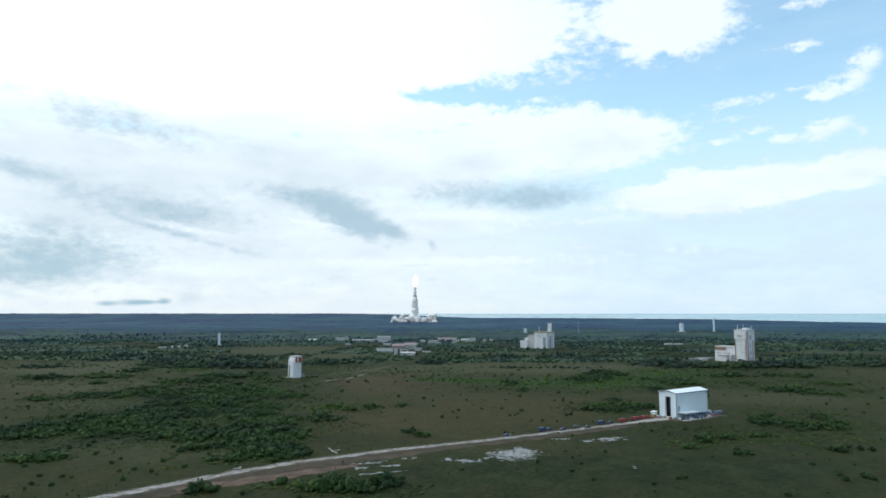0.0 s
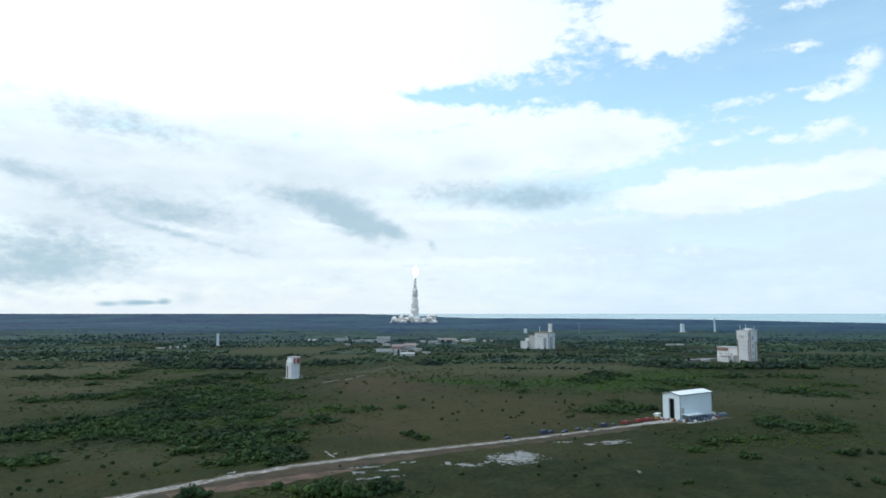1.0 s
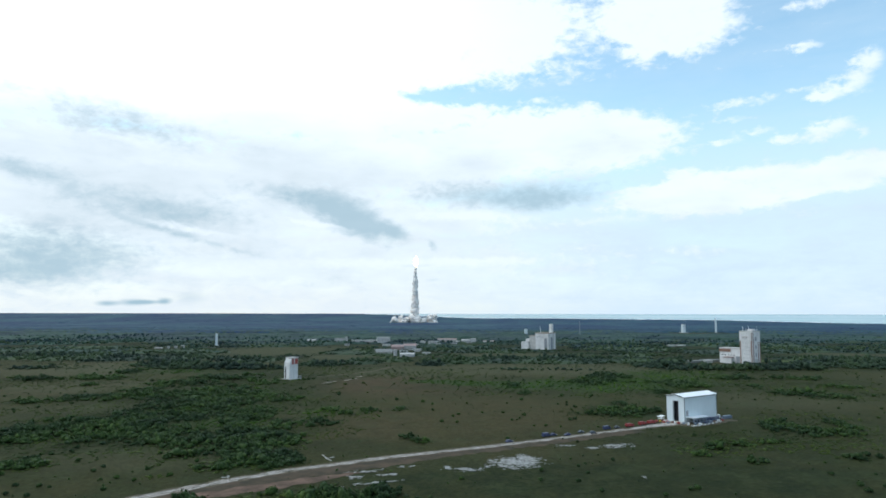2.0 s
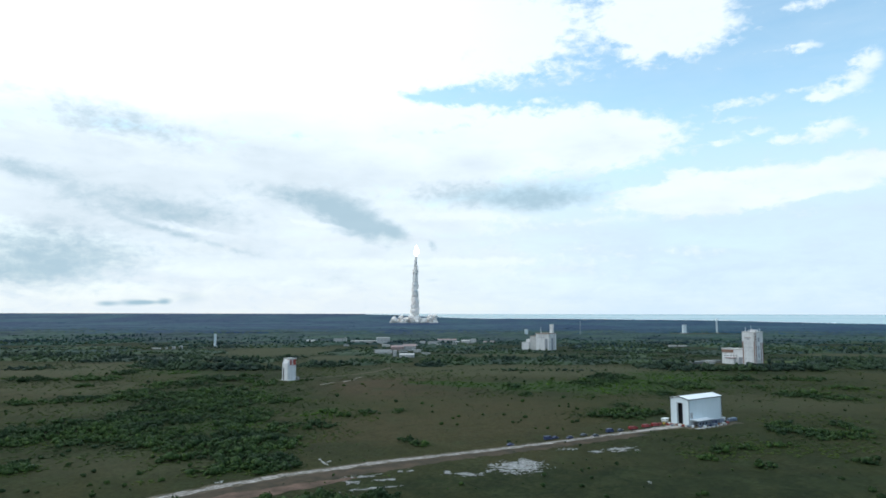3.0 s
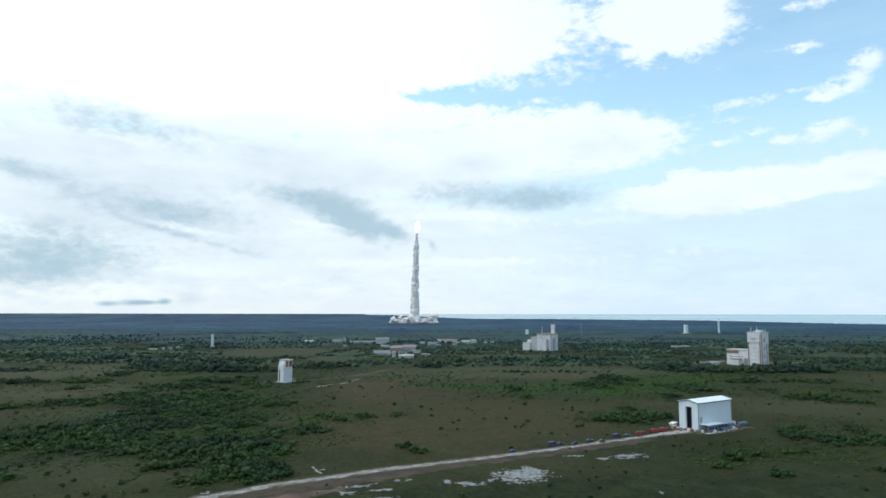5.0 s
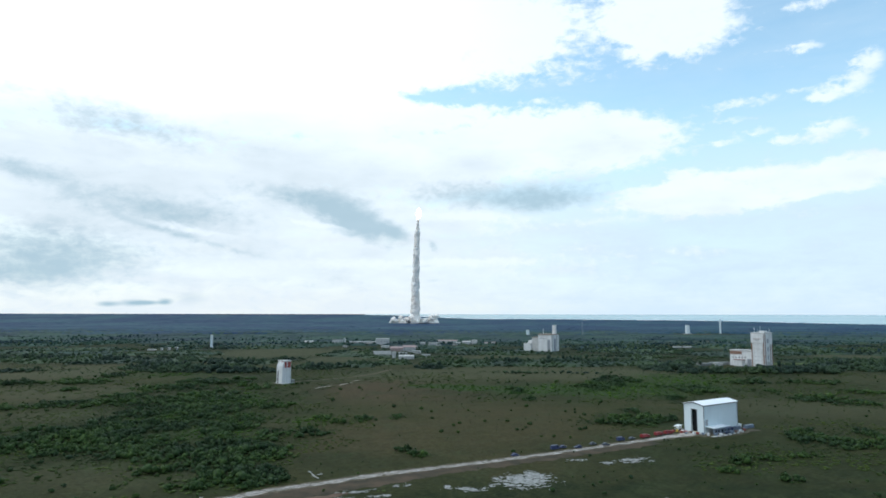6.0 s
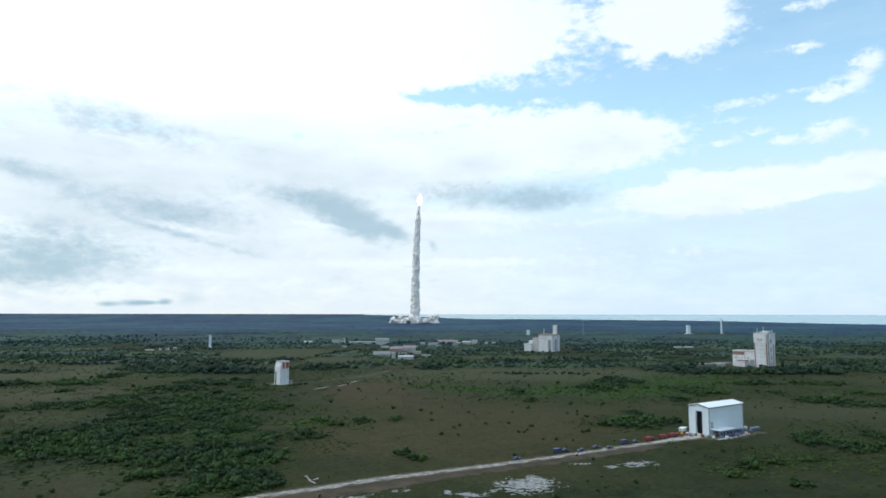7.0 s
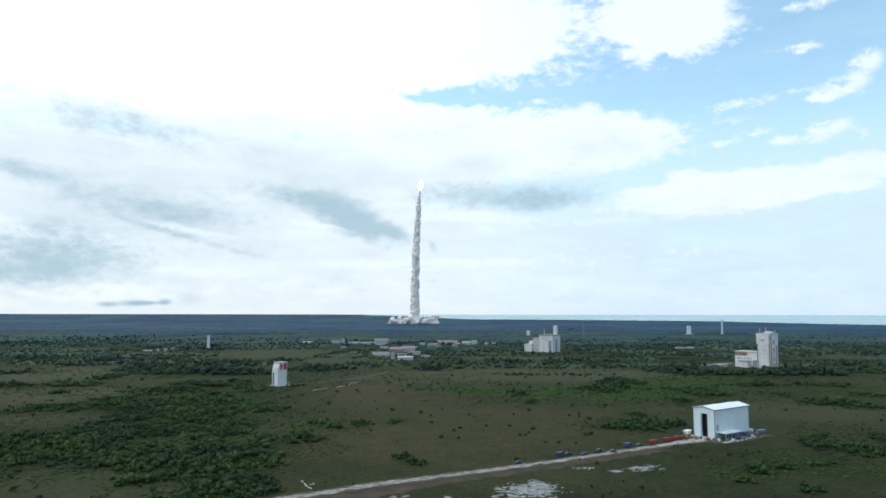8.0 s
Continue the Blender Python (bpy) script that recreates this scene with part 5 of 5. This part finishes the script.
def small_tower():
    o = thing("observation_tower", pose(-176.6, 776.5, gz(776), 0, 0, 50), "small white concrete tower with red upper panels", "tower")
    part("wall", prism([(0, -0.6), (11.6, -0.6), (11.6, 24), (2.3, 24), (0, 19)], 0, 10), OLDWHITE, o)
    part("cap", box(1.5, 12.1, -0.5, 10.5, 24.004, 25.0), CONCRETE, o)
    for i, x in enumerate((3.0, 7.3)):
        part("red_panel", box(x, x + 3.8, -0.35, -0.004, 17.0, 23.4), FADEDRED, o, "faded red panel")
    part("red_panel", box(2.0, 2.3, 1, 6, 22.6, 23.7), FADEDRED, o, "faded red panel")
    # flat sheet on the wall, coloured as the shade within the opening
    part("doorway", box(-0.2, -0.004, 6.6, 8.2, 0, 14), DARK, o, "tall doorway shown by a flat dark sheet")
    part("pier", box(5.4, 6.4, -0.5, -0.351, 0, 24), OLDWHITE, o)
    part("base_slab", box(-2, 14, -4, 12, -0.6, 0.3), CONCRETE, o)
    part("shed", box(11.7, 15.5, -2, 5, -0.3, 3.4), GREYROOF, o)


def house(x, y, w, d, h, wall, roof, rz, label, windows=4, flat=True):
    h *= 0.75 if 1150 < y < 1800 else 1.0
    o = thing("building", pose(x, y, gz(y), 0, 0, rz), label, "building", "far buildings")
    part("wall", box(-w / 2, w / 2, -d / 2, d / 2, -0.6, h), wall, o)
    if flat:
        part("roof", box(-w / 2 - 0.6, w / 2 + 0.6, -d / 2 - 0.6, d / 2 + 0.6, h + 0.004, h + 1.0), roof, o)
    else:
        bm = bmesh.new()
        a = [bm.verts.new((sx * (w / 2 + 0.7), yy, zz)) for sx in (-1, 1) for yy, zz in ((-d / 2 - 0.7, h), (d / 2 + 0.7, h), (0, h + d * 0.16))]
        bm.faces.new(a[:3]), bm.faces.new(a[3:][::-1])
        for i in range(3):
            bm.faces.new((a[i], a[(i + 1) % 3], a[3 + (i + 1) % 3], a[3 + i]))
        bmesh.ops.recalc_face_normals(bm, faces=bm.faces)
        part("roof", bm, roof, o)
    for i in range(windows):
        cx = -w / 2 + w * (i + 0.5) / windows
        part("window", box(cx - w / windows * 0.2, cx + w / windows * 0.2, -d / 2 - 0.12, -d / 2 - 0.004, h * 0.5, h * 0.66), TRIM, o)
    part("door", box(w * 0.36, w * 0.36 + min(3, w * 0.12), -d / 2 - 0.14, -d / 2 - 0.004, 0, min(h * 0.4, 3.5)), TRIM, o)


def town():
    W, C, SHEET, ROOF = TOWNWHITE, CONCRETE, TOWNWHITE, CONCRETE
    house(-269, 1724, 25, 18, 13, W, GREYROOF, 4, "far white building with a grey roof", 5)
    house(-251, 1722, 4.5, 5, 17, SHEET, C, 0, "narrow white stair tower beside a long hall", 1)
    house(-198, 1700, 96, 16, 7.5, W, ROOF, 3, "long low white building among trees", 12)
    house(-149.5, 1673, 32, 22, 19, W, C, 8, "pale block-shaped hall beside a long low building", 4)
    house(-95, 1412, 26, 20, 8, PINK, PINK, -6, "low hall with a pale red roof", 4, False)
    house(-70, 1425, 26, 24, 10, W, PINK, 5, "low hall with a pale red roof", 4, False)
    house(-85, 1470, 44, 14, 8, W, GREYROOF, 0, "low white hall with a grey roof", 6)
    house(-112, 1262, 30, 30, 5.5, C, GREYROOF, 12, "wide low shed with a grey roof", 5, False)
    house(-62, 1175, 25, 14, 6.2, SHEET, ROOF, -4, "small white hall in front of the trees", 5, False)
    house(-85, 1196, 6, 6, 13, W, C, 10, "slim pale service tower", 1)
    house(-48, 1622, 12, 12, 10, W, C, 0, "small pale building among trees", 2)
    house(-21, 1618, 25, 14, 8.5, W, GREYROOF, 8, "pale building with a grey roof", 4, False)
    house(13, 1765, 50, 16, 8, C, PINK, -4, "long hall with a pale red roof", 8, False)
    house(60, 1702, 20, 14, 8.5, W, ROOF, 5, "white building among trees", 3, False)
    house(80, 1704, 14, 12, 13, SHEET, C, 0, "white block-shaped building among trees", 2)
    house(-342, 1720, 21, 12, 7, W, ROOF, 10, "white shed at the forest edge", 3, False)
    house(-610, 1421, 15, 8, 1.6, SHEET, ROOF, 0, "low white shed among bushes", 3)
    house(-590, 1424, 3.2, 4, 5, SHEET, C, 0, "small white utility building", 1)
    house(-577, 1430, 5, 5, 5.5, SHEET, C, 0, "small white utility building", 1)
    house(-564, 1436, 4.5, 5, 6.5, SHEET, C, 0, "small white utility building", 1)
    house(541, 1556, 18, 10, 2.6, SHEET, ROOF, -6, "low white shed in a clearing", 3)
    house(566, 1562, 17, 10, 2.6, SHEET, ROOF, -6, "low white shed in a clearing", 3)
    house(396, 1040, 22, 10, 2.2, GREYROOF, GREYROOF, 14, "low shed beside the assembly tower", 5)
    house(426, 1058, 30, 10, 2.6, GREYROOF, GREYROOF, 14, "low workshop beside the assembly tower", 6)
    house(412, 1032, 12, 6, 3.2, SHEET, ROOF, 10, "white site cabin beside the assembly tower", 3)


def sheds():
    """Small outbuildings strewn between the halls and trees."""
    rng = random.Random(8)
    for x, y in ((-225, 1560), (-130, 1530), (-60, 1530), (-10, 1560), (30, 1640), (-120, 1330), (-50, 1330), (-75, 1280), (-30, 1240), (110, 1700), (40, 1720), (-300, 1690), (130, 1720), (-66, 1380), (-180, 1640), (5, 1690)):
        w = rng.uniform(7, 17)
        house(x, y, w, rng.uniform(7, 11), rng.uniform(3.5, 6.5), rng.choice((TOWNWHITE, CONCRETE, TOWNWHITE)), rng.choice((GREYROOF, PINK, GREYROOF, CONCRETE)), rng.uniform(-15, 15), "small low outbuilding between trees", 2, rng.random() < 0.5)


def pillar(x, y, w, d, h, rz, label):
    o = thing("tower", pose(x, y, gz(y), 0, 0, rz), label, "tower")
    part("shaft", box(-w / 2, w / 2, -d / 2, d / 2, -0.6, h, w * 0.04), SHEET, o)
    part("cap", box(-w / 2 - 0.3, w / 2 + 0.3, -d / 2 - 0.3, d / 2 + 0.3, h + 0.004, h + 0.8), CONCRETE, o)
    part("base", box(-w, w, -d, d, -0.6, 1.5), CONCRETE, o)
    for i in range(3):
        part("joint", box(-w / 2 - 0.06, w / 2 + 0.06, -d / 2 - 0.06, d / 2 + 0.06, h * (i + 1) / 4, h * (i + 1) / 4 + 0.4), TRIM, o)


def mast(x, y, h):
    o = thing("lattice_mast", pose(x, y, gz(y)), "thin grey lattice mast above the forest", "mast")
    for k in range(3):
        a = k * 2.094
        part("leg", tube(0.25, 0.2, 0, h, 6, at=(1.2 * math.cos(a), 1.2 * math.sin(a))), TRIM, o)
    for i in range(int(h / 6)):
        part("ring", tube(1.35, 1.35, i * 6 + 3, i * 6 + 3.3, 6), TRIM, o)


# ---- launch: rocket, smoke ----
PADX, PADY = -173.5, 4100.0
PADZ = float(gz(PADY))


def tail(t):
    """Height of the lower end of the flame above the launch table."""
    return 228.0 + 57.0 * t + 2.45 * t * t


def lean(h):
    return 28.0 * (max(h, 0) / 832.0) ** 2.2


def blob(rng, r, squash=1.0, sub=2, rough=0.13):
    bm = bmesh.new()
    bmesh.ops.create_icosphere(bm, subdivisions=sub, radius=1)
    o = Vector(rng.uniform(-50, 50, 3))
    for v in bm.verts:
        n = noise.noise(v.co * 1.5 + o) * 0.6 + abs(noise.noise(v.co * 3.2 + o)) * 0.8
        v.co *= r * (1 + rough * (n * 2 - 0.4))
        v.co.z *= squash
    for f in bm.faces:
        f.smooth = True
    return bm


def launch():
    rng = np.random.default_rng(5)
    moves = []
    times = [i * 0.5 for i in range(17)]
    # rocket with its flame; the glowing shell also stands for glare round the body
    rocket = thing("rocket", pose(PADX, PADY, PADZ + tail(0)), "white rocket climbing on a blinding yellow flame", "rocket")
    part("core_stage", tube(2.7, 2.7, 20, 60, 20), WHITEPAINT, rocket)
    part("fairing", tube(2.7, 0.5, 60, 74, 20), WHITEPAINT, rocket)
    for s in (-1, 1):
        part("booster", tube(1.7, 1.7, 18, 44, 16, at=(s * 4.6, 0)), WHITEPAINT, rocket)
        part("booster_nose", tube(1.7, 0.2, 44, 49, 16, at=(s * 4.6, 0)), WHITEPAINT, rocket)
    bm = bmesh.new()
    bmesh.ops.create_icosphere(bm, subdivisions=3, radius=1)
    for v in bm.verts:
        z = v.co.z
        k = 16.0 * (1.0 + 0.12 * noise.noise(v.co * 2)) * (1.0 - 0.22 * z)
        v.co = Vector((v.co.x * k, v.co.y * k, 35 + z * 37))
        v.co.x *= 0.55 + 0.45 * min(1, (v.co.z + 2) / 30)
        v.co.y *= 0.55 + 0.45 * min(1, (v.co.z + 2) / 30)
    for f in bm.faces:
        f.smooth = True
    part("flame", bm, FLAME, rocket, "blinding yellow-white flame with its glare as one glowing shell")
    rows = []
    for t in times:
        h = tail(t)
        rows.append((t, pose(PADX + lean(h), PADY, PADZ + h, 0, 1.5 + 0.6 * t, 0)))
    moves.append((rocket, rows))

    plume = thing("exhaust_plume", pose(PADX, PADY, PADZ), "tall billowing column of grey-beige rocket exhaust", "smoke")
    # narrow young smoke that follows the flame
    top = part("young_smoke", bmesh.new(), SMOKE, plume)
    whole = bmesh.new()
    d = 0.0
    while d < 118:
        r = 6.5 + 0.088 * d
        b = blob(rng, r * 0.98, 1.0)
        off = Vector((rng.normal() * r * 0.14, rng.normal() * r * 0.14, -d))
        for v in b.verts:
            v.co += off
        tmp = bpy.data.meshes.new("tmp")
        b.to_mesh(tmp)
        b.free()
        whole.from_mesh(tmp)
        bpy.data.meshes.remove(tmp)
        d += r * 0.62
    whole.to_mesh(top.data)
    whole.free()
    moves.append((top, [(t, pose(lean(tail(t)), 0, tail(t) - 4, 0, 1.5 + 0.6 * t, 0)) for t in times]))
    # smoke left behind, which spreads slowly
    lag = 92.0
    shapes = []
    for i in range(14):
        bm = blob(rng, 1.0, 0.95)
        me = bpy.data.meshes.new("puff")
        bm.to_mesh(me)
        bm.free()
        me.materials.append(SMOKE)
        shapes.append(me)
    z, level = 4.0, 0
    while z < tail(8.0) - lag:
        for k in range(3):
            ob = new("puff", shapes[int(rng.integers(len(shapes)))])
            ob.parent = plume
            r = rng.uniform(13.0, 17.5)
            ob.scale = (r, r, r * 1.4)
            ang = rng.uniform(0, 6.283)
            spin = rng.uniform(0, 360)
            zz = z + rng.uniform(-5, 5)
            reach = rng.uniform(12, 17.5) * (1.0 + 0.35 * max(0.0, 1 - zz / 200))
            rows = []
            for t in times:
                h = min(zz, tail(t) - lag)
                # seconds since the flame left this height
                if zz <= tail(0) - lag:
                    age = t + (tail(0) - lag - zz) / 32.0 + 0.3
                else:
                    te = (-57.0 + math.sqrt(57.0 ** 2 + 4 * 2.45 * (zz + lag - 228.0))) / 4.9
                    age = max(0.0, t - te)
                o = reach * (1 - math.exp(-age / 3.2))
                rows.append((t, pose(lean(h) + o * math.cos(ang), o * math.sin(ang), h, 0, 0, spin + 1.5 * age)))
            moves.append((ob, rows))
        z += 9.0
        level += 1
    # billows rolling outward over the pad
    for i in range(150):
        ob = new("billow", shapes[int(rng.integers(len(shapes)))])
        ob.parent = plume
        u = rng.uniform(-1, 1)
        r = (7 + 11 * rng.uniform(0, 1) ** 1.7) * (1.25 if abs(u) > 0.7 or abs(u) < 0.3 else 1)
        ob.scale = (r, r, r * 0.85)
        x = u * 132
        y = rng.uniform(-30, 30)
        zz = rng.uniform(0.0, 1.0) ** 1.4 * (46 if 0.55 < abs(u) < 0.95 else 26) + (26 * math.exp(-abs(u) * 7))
        rows = [(t, pose(x * (1 + 0.011 * t), y, zz + 0.5 * t, 0, 0, i * 37 + t * (1 if u > 0 else -1))) for t in times[::4]]
        moves.append((ob, rows))
    table = thing("launch_table", pose(PADX, PADY - 60, PADZ), "pale launch pad building at the foot of the smoke", "building")
    part("block", box(-22, 26, -8, 8, -1, 9), CONCRETE, table)
    part("roof", box(-23, 27, -9, 9, 9.004, 10), ROOF, table)
    return moves


ground()
sea()
soil()
clearings()
lawns()
sand_patch(40, 384, 13.7, 12.2, 10, 0.85, 1)
sand_patch(46, 394, 8.0, 7.7, 20, 0.8, 2)
sand_patch(12, 369, 9.7, 4.5, 0, 0.6, 3)
sand_patch(3, 373, 2.9, 5.7, 0, 0.4, 4)
sand_patch(108, 429, 12.1, 6.1, 24, 0.62, 5)
sand_patch(91, 422, 5.3, 2.9, 10, 0.6, 6)
sand_patch(-40, 364, 9.5, 2.7, 20, 0.55, 7)
sand_patch(-43, 352, 4.9, 4.0, 10, 0.6, 8)
sand_patch(-32, 342, 14.3, 3.0, 24, 0.65, 9)
sand_patch(-26, 358, 8.2, 2.6, 10, 0.5, 10)
sand_patch(-20, 375, 7.5, 2.9, 24, 0.5, 11)
sand_patch(76, 429, 6.7, 3.1, 10, 0.5, 12)
sand_patch(101, 354, 2.2, 4.1, 0, 0.4, 13)
hangar()
integration_tower()
processing_hall()
small_tower()
town()
sheds()
pillar(-524, 1530, 5.5, 5, 28, 20, "slender white concrete tower above the forest")
pillar(932, 2526, 13, 10, 32, 15, "white block-shaped tower in a forest clearing")
pillar(1076, 2569, 4.6, 4.6, 55, 0, "very tall slim white tower in a forest clearing")
pillar(282, 2206, 9, 8, 22, 10, "short white tower above the forest")
mast(462, 2200, 48)
yard()
vehicles()
debris()
bushes()
plants()
MOVES = launch()


def motions():
    for ob, rows in MOVES:
        walk(ob, rows)


motions()
